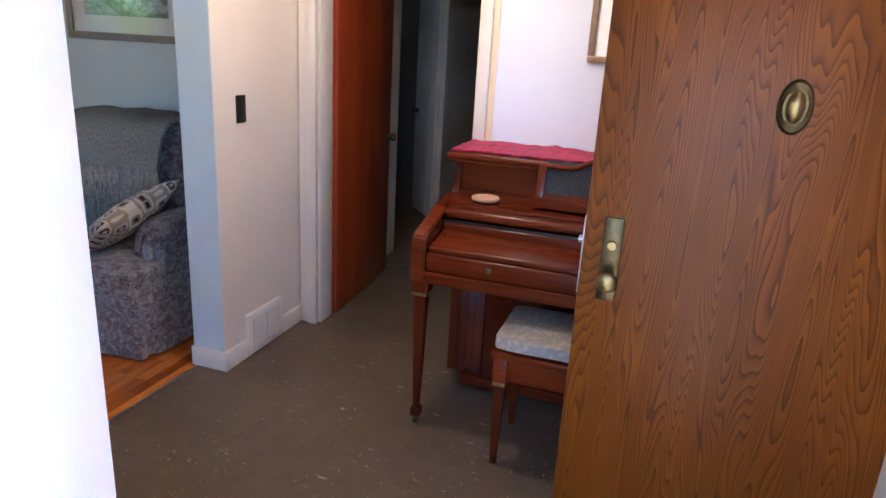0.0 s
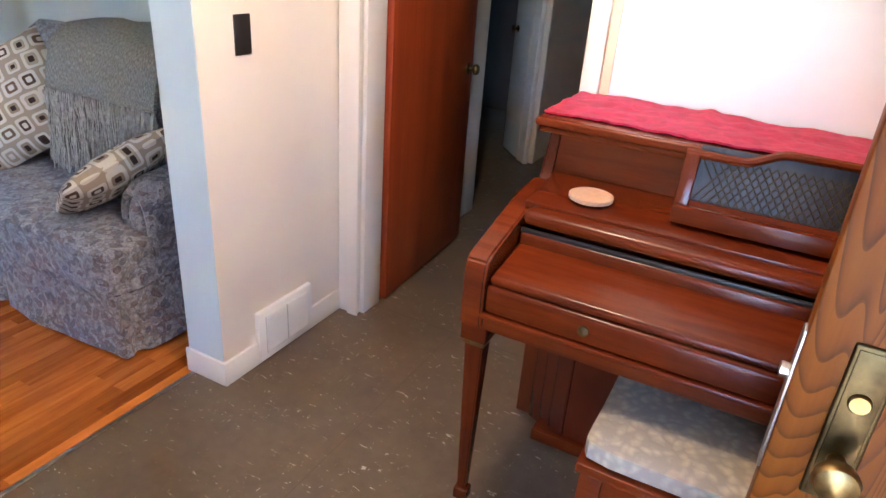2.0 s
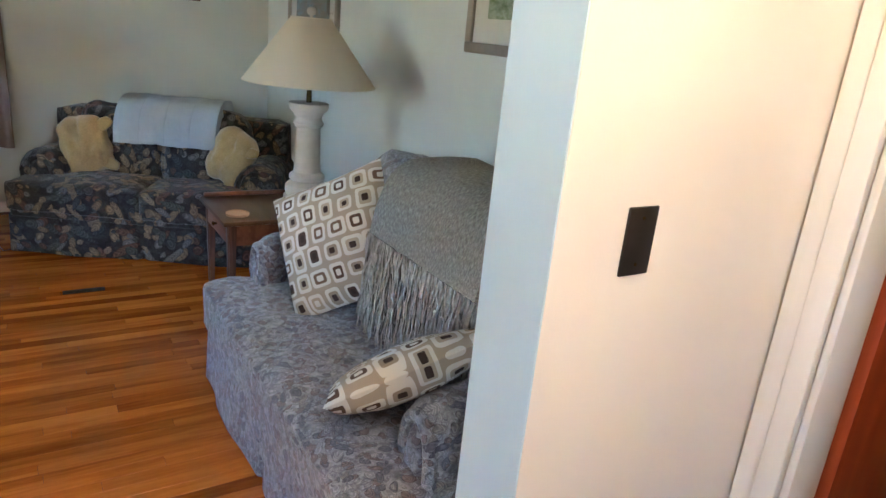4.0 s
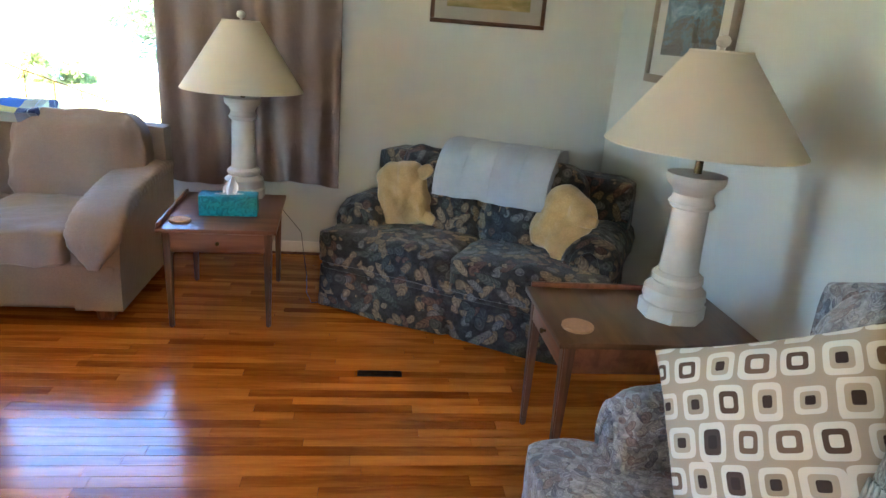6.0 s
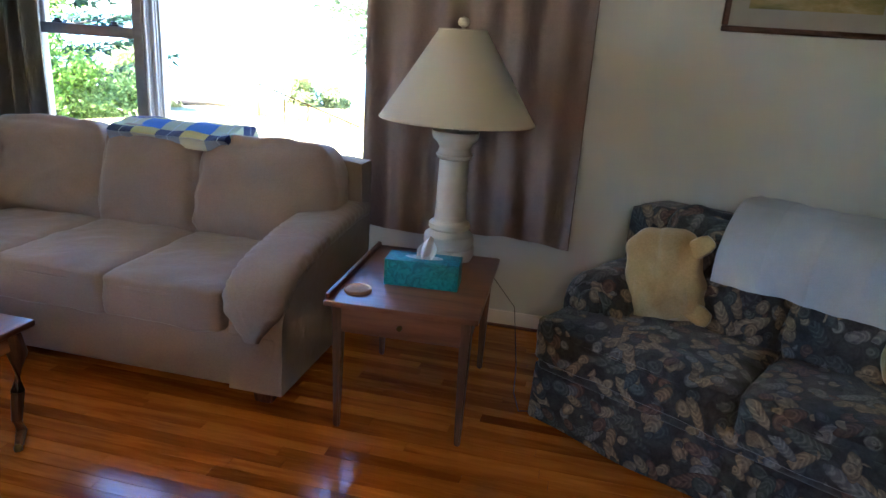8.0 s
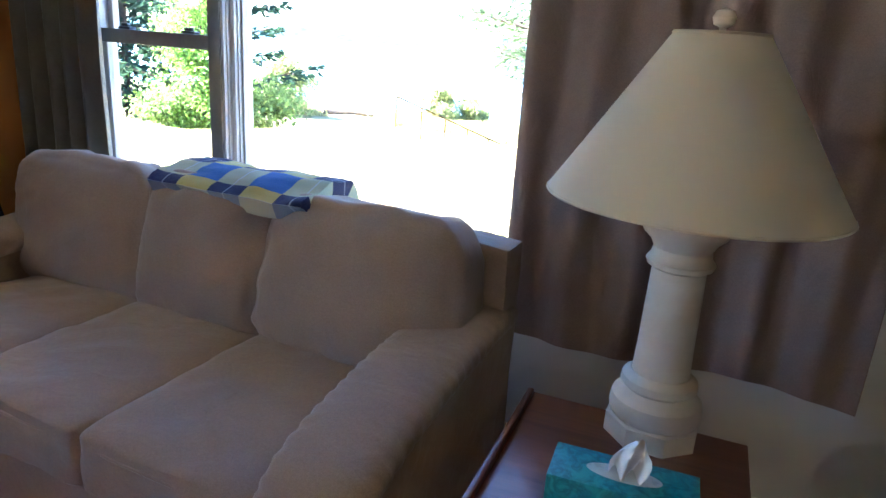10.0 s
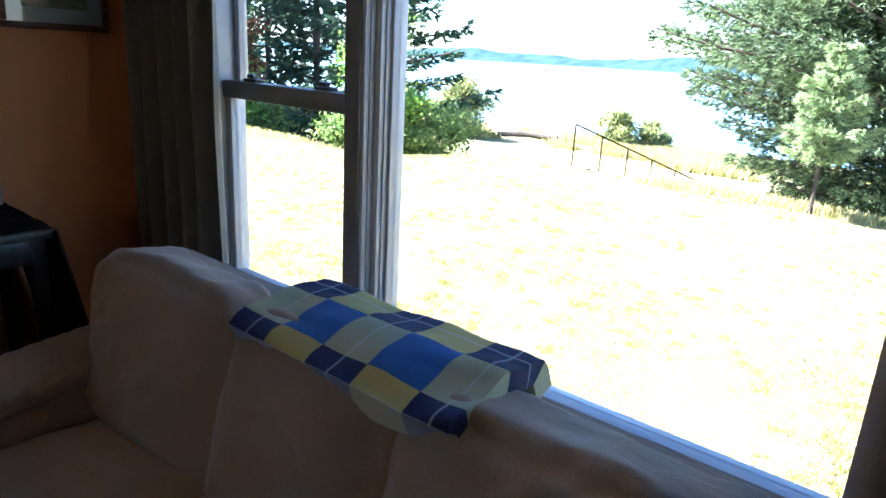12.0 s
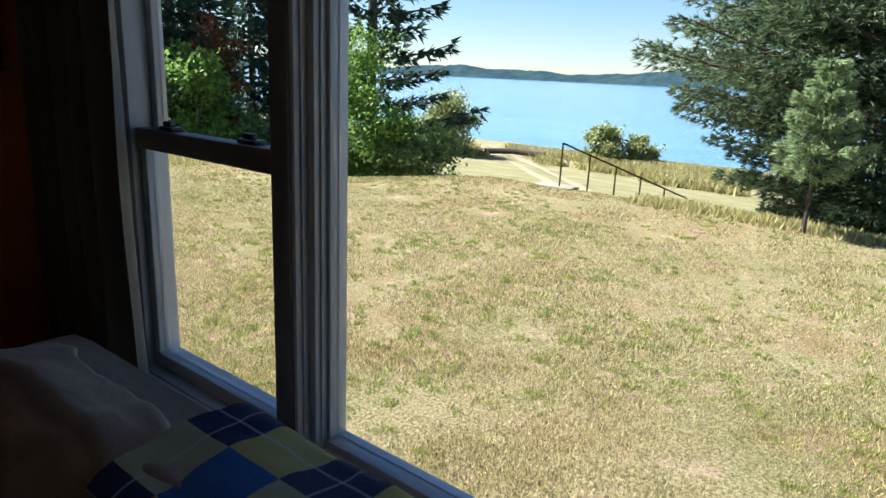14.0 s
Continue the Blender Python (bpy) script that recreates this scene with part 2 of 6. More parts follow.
def merge(out, tmp, m=None):
    if m is not None:
        bmesh.ops.transform(tmp, matrix=m, verts=tmp.verts)
    me = bpy.data.meshes.new("tmp")
    tmp.to_mesh(me)
    tmp.free()
    out.from_mesh(me)
    bpy.data.meshes.remove(me)
    return out


def lathe(profile, steps=32, bm=None, m=None, cap=True):
    """A turned body from (radius, height) pairs."""
    out = bm or bmesh.new()
    tmp = bmesh.new()
    rings = []
    for r, z in profile:
        rings.append([tmp.verts.new((r * math.cos(2 * math.pi * i / steps), r * math.sin(2 * math.pi * i / steps), z)) for i in range(steps)])
    for a, b in zip(rings, rings[1:]):
        for i in range(steps):
            tmp.faces.new((a[i], a[(i + 1) % steps], b[(i + 1) % steps], b[i]))
    if cap:
        tmp.faces.new(rings[0][::-1])
        tmp.faces.new(rings[-1])
    return merge(out, tmp, m)


def tapered(x, y, z0, z1, w0, w1, bevel=0.004, bm=None, round_=False):
    """A square or round leg from width w0 at its foot to w1 at its top."""
    if round_:
        return lathe([(w0 / 2, z0), (w1 / 2, z1)], 20, bm, Matrix.Translation((x, y, 0)))
    out = bm or bmesh.new()
    tmp = bmesh.new()
    bmesh.ops.create_cube(tmp, size=1)
    for v in tmp.verts:
        w = w0 if v.co.z < 0 else w1
        v.co = Vector((x + v.co.x * w, y + v.co.y * w, z0 if v.co.z < 0 else z1))
    bmesh.ops.bevel(tmp, geom=list(tmp.edges), offset=bevel, segments=2, affect="EDGES")
    return merge(out, tmp)


def cushion(w, d, h, puff=0.35, lump=0.008, seed=0, res=14, crown=0.0, corner=0.28, bm=None, m=None):
    """A stuffed cushion w x d x h about its centre, with soft edges and lumps."""
    out = bm or bmesh.new()
    tmp = bmesh.new()
    bmesh.ops.create_cube(tmp, size=2)
    bmesh.ops.subdivide_edges(tmp, edges=tmp.edges, cuts=res, use_grid_fill=True)
    r = (corner * min(1.0, d / w), corner * min(1.0, w / d), corner)
    for v in tmp.verts:
        p = v.co.copy()
        q = Vector((max(-(1 - r[k]), min(1 - r[k], p[k])) for k in range(3)))
        dlt = Vector(((p[k] - q[k]) / r[k] for k in range(3)))
        if dlt.length > 1e-6:
            dlt.normalize()
        e = q + Vector((dlt[k] * r[k] for k in range(3)))
        t = (1 - min(1, abs(p.x)) ** 3) * (1 - min(1, abs(p.y)) ** 3)
        e.z *= 1 - puff + puff * t + crown * t
        co = Vector((e.x * w / 2, e.y * d / 2, e.z * h / 2))
        n = noise.noise_vector(co * 5.0 + Vector((seed * 7.3, seed * 3.1, seed))) * lump + noise.noise_vector(co * 14.0 + Vector((seed, 0, seed * 5))) * lump * 0.35
        fold = noise.noise(Vector((co.x * 3.0 + co.y * 2.0, co.x * 9.0 - co.y * 14.0, seed * 1.7)))
        v.co = co + n + Vector((0, 0, math.copysign(lump * 0.55, e.z) * max(0.0, fold - 0.12) * 2.2))
    return merge(out, tmp, m)


def sheet(fn, nu, nv, thick=0.01, uv=True):
    """A cloth: fn(u, v) gives the place of a point, u and v from 0 to 1; a solid of the given thickness."""
    bm = bmesh.new()
    lay = bm.loops.layers.uv.new("UVMap")
    g = [[bm.verts.new(fn(i / nu, j / nv)) for j in range(nv + 1)] for i in range(nu + 1)]
    for i in range(nu):
        for j in range(nv):
            f = bm.faces.new((g[i][j], g[i + 1][j], g[i + 1][j + 1], g[i][j + 1]))
            for lp, (a, b) in zip(f.loops, ((i, j), (i + 1, j), (i + 1, j + 1), (i, j + 1))):
                lp[lay].uv = (a / nu, b / nv)
    bm.normal_update()
    if thick:
        bmesh.ops.solidify(bm, geom=list(bm.faces), thickness=thick)
    return bm


def tube(points, radius, steps=8, closed=False):
    """A rod bent along the points."""
    bm = bmesh.new()
    rings = []
    n = len(points)
    pts = [Vector(p) for p in points]
    for i, p in enumerate(pts):
        a = pts[max(0, i - 1)] if not closed else pts[i - 1]
        b = pts[min(n - 1, i + 1)] if not closed else pts[(i + 1) % n]
        d = (b - a).normalized()
        side = d.cross(Vector((0, 0, 1)))
        if side.length < 1e-3:
            side = d.cross(Vector((1, 0, 0)))
        side.normalize()
        up = side.cross(d)
        r = radius[i] if isinstance(radius, (list, tuple)) else radius
        rings.append([bm.verts.new(p + (side * math.cos(2 * math.pi * k / steps) + up * math.sin(2 * math.pi * k / steps)) * r) for k in range(steps)])
    for i in range(n if closed else n - 1):
        a, b = rings[i], rings[(i + 1) % n]
        for k in range(steps):
            bm.faces.new((a[k], a[(k + 1) % steps], b[(k + 1) % steps], b[k]))
    if not closed:
        bm.faces.new(rings[0][::-1])
        bm.faces.new(rings[-1])
    return bm


def structure(name, bm, material, label, category="wall"):
    return single(name, bm, material, label, category, kind="structure")


BLUE_END = paint("pale_blue_wall_end", (0.62, 0.74, 0.78), 0.45)

# ---- the house ----
CEIL = 2.42
WX = -6.62            # inner face of the lake wall
NY = 3.36             # inner face of the back wall of the living room
SY = -2.12            # inner face of the far end wall
HX = -1.85            # hall face of the partition
WIN_Y0, WIN_Y1, WIN_Z0, WIN_Z1 = -1.66, 1.47, 0.66, 2.08


def walls():
    t = 0.16
    # lake wall round the window opening
    bm = box(WX - t, WX, SY - t, WIN_Y0, -0.3, CEIL, 0)
    box(WX - t, WX, WIN_Y1, NY + t, -0.3, CEIL, 0, bm=bm)
    box(WX - t, WX, WIN_Y0, WIN_Y1, -0.3, WIN_Z0, 0, bm=bm)
    box(WX - t, WX, WIN_Y0, WIN_Y1, WIN_Z1, CEIL, 0, bm=bm)
    structure("wall_west", bm, WALL_LIVING, "pale grey-green painted wall with a wide window opening")
    structure("wall_north", box(WX, -2.02, NY, NY + 0.14, -0.3, CEIL, 0), WALL_LIVING, "pale grey-green painted living room wall")
    bm = box(WX, -4.4, SY - t, SY, -0.3, CEIL, 0)
    box(-3.2, -2.14, SY - t, SY, -0.3, CEIL, 0, bm=bm)
    box(-4.4, -3.2, SY - t, SY, -0.3, 0.75, 0, bm=bm)
    box(-4.4, -3.2, SY - t, SY, 2.05, CEIL, 0, bm=bm)
    structure("wall_south", bm, WALL_AMBER, "amber painted wall behind the long sofa")
    structure("wall_partition", box(-2.02, HX, 2.33, NY + 0.14, 0, CEIL, 0.006), WALL_HALL, "painted stub wall between hall and living room")
    # thin pale blue sheet over the stub wall's end face
    structure("wall_partition_end", box(-2.022, HX - 0.001, 2.326, 2.3295, 0, CEIL, 0), BLUE_END, "pale blue end of the stub wall")
    structure("wall_partition_side", box(-2.024, -2.0205, 2.33, NY, 0, CEIL, 0), WALL_LIVING, "pale painted living room side of the stub wall")
    # hall end wall with the inner doorway
    bm = box(HX, -1.75, 3.02, 3.14, 0, CEIL, 0)
    box(-1.75, -0.9, 3.02, 3.14, 2.06, CEIL, 0, bm=bm)
    structure("wall_hall_end", bm, WALL_HALL, "narrow painted wall strip beside the inner doorway")
    structure("wall_piano", box(-0.9, 0.68, 3.02, 3.14, 0, CEIL, 0), WALL_PIANO, "bright white painted wall behind the piano")
    structure("wall_east", box(0.68, 0.84, 0.18, 3.14, -0.3, CEIL, 0), WALL_HALL, "plain painted hall side wall")
    # entrance wall between porch and hall
    bm = box(-2.14, -0.455, 0.18, 0.36, -0.3, CEIL, 0.004)
    box(0.60, 0.68, 0.18, 0.36, 0, CEIL, 0.004, bm=bm)
    box(-0.455, 0.60, 0.18, 0.36, 2.12, CEIL, 0.004, bm=bm)
    structure("wall_entrance", bm, TRIM, "white painted entrance doorway wall")
    structure("wall_porch", box(-2.3, -2.14, SY, 0.36, -0.3, CEIL, 0), WALL_LIVING, "plain painted side wall of the living room")
    # porch roof out of view, added to keep direct sun off the hall floor
    structure("ceiling_porch", box(-2.14, 0.84, -3.1, 0.18, CEIL, CEIL + 0.12, 0), WALNUT, "unseen dark wooden porch ceiling added to block the sun", "ceiling")
    # unseen porch walls, added to limit and whiten the daylight reaching the hall
    bm = box(0.84, 1.0, -0.9, 0.18, -0.6, CEIL, 0)
    box(0.84, 1.0, -4.36, -0.9, -0.6, 1.4, 0, bm=bm)
    structure("wall_porch_side", bm, WALL_PIANO, "unseen white porch side wall added to limit daylight, low towards the front")
    structure("wall_porch_front", box(-2.14, 0.84, -4.36, -4.2, -0.6, 1.15, 0), WALL_PIANO, "unseen low solid porch front wall added to limit daylight")
    structure("floor_porch", box(-2.14, 0.84, -4.2, 0.18, -0.6, -0.02, 0.01), plain("porch_concrete", (0.20, 0.195, 0.18), 0.9, 0, 0.15, 8), "grey concrete porch floor", "floor")
    # overhang out of view, added so no direct sun enters the side window
    structure("roof_eave", box(WX - 0.5, -2.3, SY - 1.6, SY - 0.16, CEIL - 0.05, CEIL + 0.08, 0.01), TRIM, "unseen white eave added to keep sun out of the side window", "eave")
    bm = box(WX - 0.16, -2.14, SY - 0.16, 0.18, CEIL, CEIL + 0.12, 0)
    structure("ceiling_end", bm, CEILING, "flat off-white ceiling over the sofa end", "ceiling")
    structure("ceiling", box(WX - 0.16, 0.84, 0.18, NY + 0.14, CEIL, CEIL + 0.12, 0), CEILING, "flat off-white ceiling", "ceiling")
    bm = box(-3.6, 0.84, NY + 0.14, 8.2, CEIL, CEIL + 0.12, 0)
    structure("ceiling_corridor", bm, CEILING, "flat dim corridor ceiling", "ceiling")



walls()


def corridor():
    """Dim rooms beyond the inner doorway; some walls carry the shade in their colour."""
    structure("wall_corridor_left", box(-2.04, -1.90, 3.5, 4.30, 0, CEIL, 0), WALL_HALL, "dim painted corridor wall")
    structure("wall_corridor_right", box(-0.90, -0.76, 3.14, 8.2, 0, CEIL, 0), SHADED_ROOM, "corridor wall with its shadow put into a dark colour")
    structure("wall_corridor_end", box(-3.6, -0.76, 7.0, 7.14, 0, CEIL, 0), SHADED_ROOM, "wall at the corridor's end with shade put into its colour")
    structure("wall_dark_room", box(-3.6, -3.46, 3.5, 7.0, 0, CEIL, 0), SHADED_ROOM, "side room wall with the room's darkness put into its colour")
    structure("wall_corridor_far", box(-2.04, -1.93, 5.62, 7.0, 0, CEIL, 0), WALL_HALL, "dim painted far corridor wall")
    structure("wall_corridor_head", box(-2.04, -1.90, 4.30, 5.62, 2.06, CEIL, 0), WALL_HALL, "painted wall over a dark doorway")


corridor()


# ---- floors, skirtings, trim ----
def hall_floor_mat():
    """Worn grey-brown floor paint with scuffs, pale flecks of scraped glue and board seams."""
    m = Mat("worn_brown_floor_paint", 0.42)
    v = m.coords()
    big = m.noise(2.2, 5, 0.65, v, 0.4)
    mid = m.noise(17.0, 5, 0.7, v)
    col = m.ramp(big.outputs["Fac"], [(0.3, (0.12, 0.08, 0.041)), (0.7, (0.195, 0.136, 0.077))])
    col = m.mix(0.4, col, m.ramp(mid.outputs["Fac"], [(0.3, (0.055, 0.04, 0.028)), (0.75, (0.18, 0.14, 0.10))]))
    sv = m.coords((1.0, 3.2, 1.0), turn=(0, 0, 35))
    sp = m.noise(21.0, 4, 0.65, sv, 0.9)
    sp2 = m.noise(34.0, 3, 0.6, m.coords((3.0, 1.0, 1.0), turn=(0, 0, -20)), 0.7)
    clump = m.noise(4.5, 3, 0.6, v)
    gate = m.ramp(clump.outputs["Fac"], [(0.42, (0, 0, 0)), (0.54, (1, 1, 1))])
    speck = m.math("MULTIPLY", m.ramp(sp.outputs["Fac"], [(0.648, (0, 0, 0)), (0.668, (1, 1, 1))]), gate)
    dots = m.math("MULTIPLY", m.ramp(sp2.outputs["Fac"], [(0.69, (0, 0, 0)), (0.71, (1, 1, 1))]), gate)
    col = m.mix(m.math("MAXIMUM", speck, dots), col, (0.56, 0.50, 0.42))
    sep = m.n("SeparateXYZ")
    m.link(v, sep.inputs[0])
    seam = None
    for k, step, at in ((0, 1.22, 0.47), (1, 2.44, 0.31)):
        f = m.math("FRACT", m.math("DIVIDE", m.math("ADD", sep.outputs[k], 10.0 + at), step))
        line = m.math("LESS_THAN", m.math("ABSOLUTE", m.math("SUBTRACT", f, 0.5)), 0.0016)
        seam = line if seam is None else m.math("MAXIMUM", seam, line)
    m.color(m.mix(m.math("MULTIPLY", seam, 0.35), col, (0.06, 0.048, 0.036)))
    m.rough(m.ramp(mid.outputs["Fac"], [(0.3, (0.3,) * 3), (0.7, (0.55,) * 3)]))
    m.bump(m.math("SUBTRACT", m.math("ADD", mid.outputs["Fac"], m.math("MULTIPLY", speck, 0.5)), m.math("MULTIPLY", seam, 0.8)), 0.15, 0.004)
    return m.m


HALLFLOOR = hall_floor_mat()
OAK = wood("oak_strip", (0.32, 0.077, 0.009), (0.56, 0.17, 0.023), 0.15, 1.0, 1, ring=2.2, varied=True)
structure("floor_hall", box(-2.0, 0.68, 0.18, 3.6, -0.3, 0.0, 0), HALLFLOOR, "worn brown painted hall floor with pale flecks", "floor")
structure("floor_corridor", box(-3.7, -0.6, 3.6, 7.3, -0.3, -0.002, 0), HALLFLOOR, "dim brown corridor floor", "floor")
SUBFLOOR = plain("dark_floor_joint", (0.03, 0.014, 0.008), 0.6)
living_floor = structure("floor_living", box(WX, -2.0, SY, NY, -0.3, -0.006, 0), SUBFLOOR, "varnished red-brown oak strip floor, glossy and worn", "floor")
structure("floor_edge", box(-2.012, -1.996, 0.36, 2.33, -0.01, 0.004, 0.002), STEEL, "thin metal strip between two floors", "trim")


def skirting(name, x0, x1, y0, y1, h=0.10):
    bm = box(x0, x1, y0, y1, 0, h, 0.006, 2)
    return structure(name, bm, TRIM, "cream painted skirting board", "baseboard")


skirting("baseboard", HX, HX + 0.014, 2.316, 3.0)
skirting("baseboard", -2.034, HX + 0.014, 2.316, 2.33)
skirting("baseboard", -2.034, -2.02, 2.33, NY)
skirting("baseboard", WX, WX + 0.014, SY, NY, 0.09)
skirting("baseboard", WX + 0.014, -2.034, NY - 0.014, NY, 0.09)
skirting("baseboard", WX + 0.014, -2.3, SY, SY + 0.014, 0.09)
skirting("baseboard", -0.83, 0.68, 3.006, 3.02)
skirting("baseboard", -1.90, -1.886, 3.5, 4.24)
for y0, y1 in ((SY, NY),):
    structure("trim_quarter_round", box(WX + 0.014, WX + 0.03, y0, y1, 0, 0.018, 0.007), WALNUT, "brown quarter-round floor moulding", "trim")


def casing(name, x0, x1, y0, y1, z1, label="cream painted door casing"):
    """A stepped upright board of a door's trim."""
    bm = box(x0, x1, y0, y1, 0, z1, 0.006, 2)
    return structure(name, bm, CASING, label, "trim")


casing("trim_casing", -1.842, -1.745, 2.996, 3.02, 2.14)
casing("trim_casing", -1.79, -1.738, 2.984, 2.996, 2.14)
structure("trim_jamb", box(-1.745, -1.726, 3.021, 3.15, 0, 2.06, 0.003), CASING, "cream painted door jamb", "trim")
casing("trim_casing", -0.905, -0.845, 2.996, 3.02, 2.14)
structure("trim_stripe", box(-0.845, -0.815, 3.014, 3.02, 0, CEIL, 0.001), YELLOWED, "yellowed vertical stripe of old glue on the wall", "trim")
casing("trim_casing", -1.93, -1.884, 4.245, 4.44, 2.14)
casing("trim_casing", -2.06, -1.925, 5.56, 5.62, 2.14)


# ---- window ----
GLASS = Mat("window_glass", 0.0, 0, 0.5)
GLASS.b.inputs["Transmission Weight"].default_value = 1.0
GLASS.b.inputs["IOR"].default_value = 1.01
GLASS.color((1, 1, 1))
GLASS = GLASS.m


def pane(parent, y0, y1, z0, z1, x):
    ob = part("pane", box(x - 0.002, x + 0.002, y0, y1, z0, z1, 0), GLASS, parent)
    ob.visible_shadow = False
    return ob


def window_unit():
    w = thing("window_1", Matrix.Identity(4), "wide window of one fixed pane between two sash windows", "window", kind="structure")
    xo, xi = WX - 0.13, WX - 0.02
    z0, z1 = WIN_Z0, WIN_Z1
    part("window_frame", box(xo, xi, WIN_Y0, WIN_Y1, z1 - 0.05, z1, 0.004), VINYL, w)
    for y in (WIN_Y0, WIN_Y1 - 0.05):
        part("window_frame", box(xo, xi, y, y + 0.05, z0, z1, 0.004), VINYL, w)
    sill = part("window_sill", box(xo - 0.03, WX + 0.0, WIN_Y0, WIN_Y1, z0 - 0.02, z0 + 0.012, 0.004), VINYL, w)
    part("sill_nosing", box(WX - 0.004, WX + 0.03, WIN_Y0 - 0.06, WIN_Y1 + 0.06, z0 - 0.03, z0 + 0.006, 0.008), VINYL, w)
    for s in (-1, 1):
        c = -0.04
        # stepped white mullion next to the fixed pane, dark post next to the sash
        m0 = c + s * 0.772
        for k, (w0, w1, xa, xb) in enumerate(((0.0, 0.012, xo, WX - 0.075), (0.012, 0.019, xo, WX - 0.06), (0.019, 0.043, xo, WX - 0.045), (0.043, 0.050, xo, WX - 0.03), (0.050, 0.064, xo, WX - 0.015))):
            ya, yb = sorted((m0 + s * w0, m0 + s * w1))
            part("mullion", box(xa, xb, ya, yb, z0 + 0.01, z1 - 0.05, 0.003), VINYL, w)
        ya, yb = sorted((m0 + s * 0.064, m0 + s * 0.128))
        part("mullion", box(xo, WX - 0.008, ya, yb, z0 + 0.01, z1 - 0.05, 0.004), VINYL_DARK, w, "dark post")
        # sash window
        y0, y1 = sorted((m0 + s * 0.128, (WIN_Y0 + 0.05) if s < 0 else (WIN_Y1 - 0.05)))
        zr = 1.385
        low = part("sash", box(WX - 0.085, WX - 0.04, y0, y1, z0 + 0.012, z0 + 0.055, 0.004), VINYL, w)
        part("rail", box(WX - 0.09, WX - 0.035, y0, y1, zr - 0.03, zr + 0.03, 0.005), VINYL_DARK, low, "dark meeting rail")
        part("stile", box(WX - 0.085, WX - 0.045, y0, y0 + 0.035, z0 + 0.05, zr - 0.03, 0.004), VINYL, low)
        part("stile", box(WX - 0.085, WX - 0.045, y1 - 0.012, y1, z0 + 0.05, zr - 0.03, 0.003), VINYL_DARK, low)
        pane(low, y0 + 0.035, y1 - 0.012, z0 + 0.055, zr - 0.03, WX - 0.065)
        up = part("sash", box(WX - 0.125, WX - 0.09, y0, y1, z1 - 0.09, z1 - 0.05, 0.004), VINYL, w)
        part("stile", box(WX - 0.125, WX - 0.09, y0, y0 + 0.03, zr + 0.0, z1 - 0.09, 0.004), VINYL, up)
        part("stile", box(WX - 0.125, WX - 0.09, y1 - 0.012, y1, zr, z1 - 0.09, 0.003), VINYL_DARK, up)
        pane(up, y0 + 0.03, y1 - 0.012, zr + 0.02, z1 - 0.09, WX - 0.108)
        for k in (0.22, 0.78):
            yy = y0 + (y1 - y0) * k
            bm = box(WX - 0.085, WX - 0.045, yy - 0.035, yy + 0.035, zr + 0.03, zr + 0.042, 0.004)
            box(WX - 0.075, WX - 0.055, yy - 0.028, yy + 0.012, zr + 0.042, zr + 0.056, 0.004, bm=bm)
            part("latch", bm, BLACK, low, "dark sash lock")
    c, h = -0.04, 0.772
    part("window_frame", box(xo, WX - 0.06, c - h, c + h, z0 + 0.012, z0 + 0.05, 0.004), VINYL, w)
    part("window_frame", box(xo, WX - 0.045, c - h, c + h, z0 + 0.01, z0 + 0.03, 0.004), VINYL, w)
    pane(w, c - h, c + h, z0 + 0.05, z1 - 0.05, WX - 0.1)
    for y0, y1 in ((WIN_Y0 - 0.07, WIN_Y0), (WIN_Y1, WIN_Y1 + 0.07)):
        part("casing", box(WX - 0.002, WX + 0.016, y0, y1, z0 - 0.06, z1 + 0.08, 0.004), TRIM, w)
    part("casing", box(WX - 0.002, WX + 0.016, WIN_Y0, WIN_Y1, z1, z1 + 0.08, 0.004), TRIM, w)


window_unit()


def side_window():
    """The plain window of the end wall, with its curtain."""
    w = thing("window_2", Matrix.Identity(4), "plain white window in the amber end wall", "window", kind="structure")
    y0, y1 = SY - 0.13, SY - 0.03
    for x0, x1, z0, z1 in ((-4.4, -3.2, 0.75, 0.80), (-4.4, -3.2, 2.0, 2.05), (-4.4, -4.35, 0.8, 2.0), (-3.25, -3.2, 0.8, 2.0), (-3.83, -3.77, 0.8, 2.0)):
        part("window_frame", box(x0, x1, y0, y1, z0, z1, 0.004), VINYL, w)
    for x0, x1 in ((-4.35, -3.83), (-3.77, -3.25)):
        g = part("pane", box(x0, x1, SY - 0.082, SY - 0.078, 0.8, 2.0, 0), GLASS, w)
        g.visible_shadow = False


side_window()


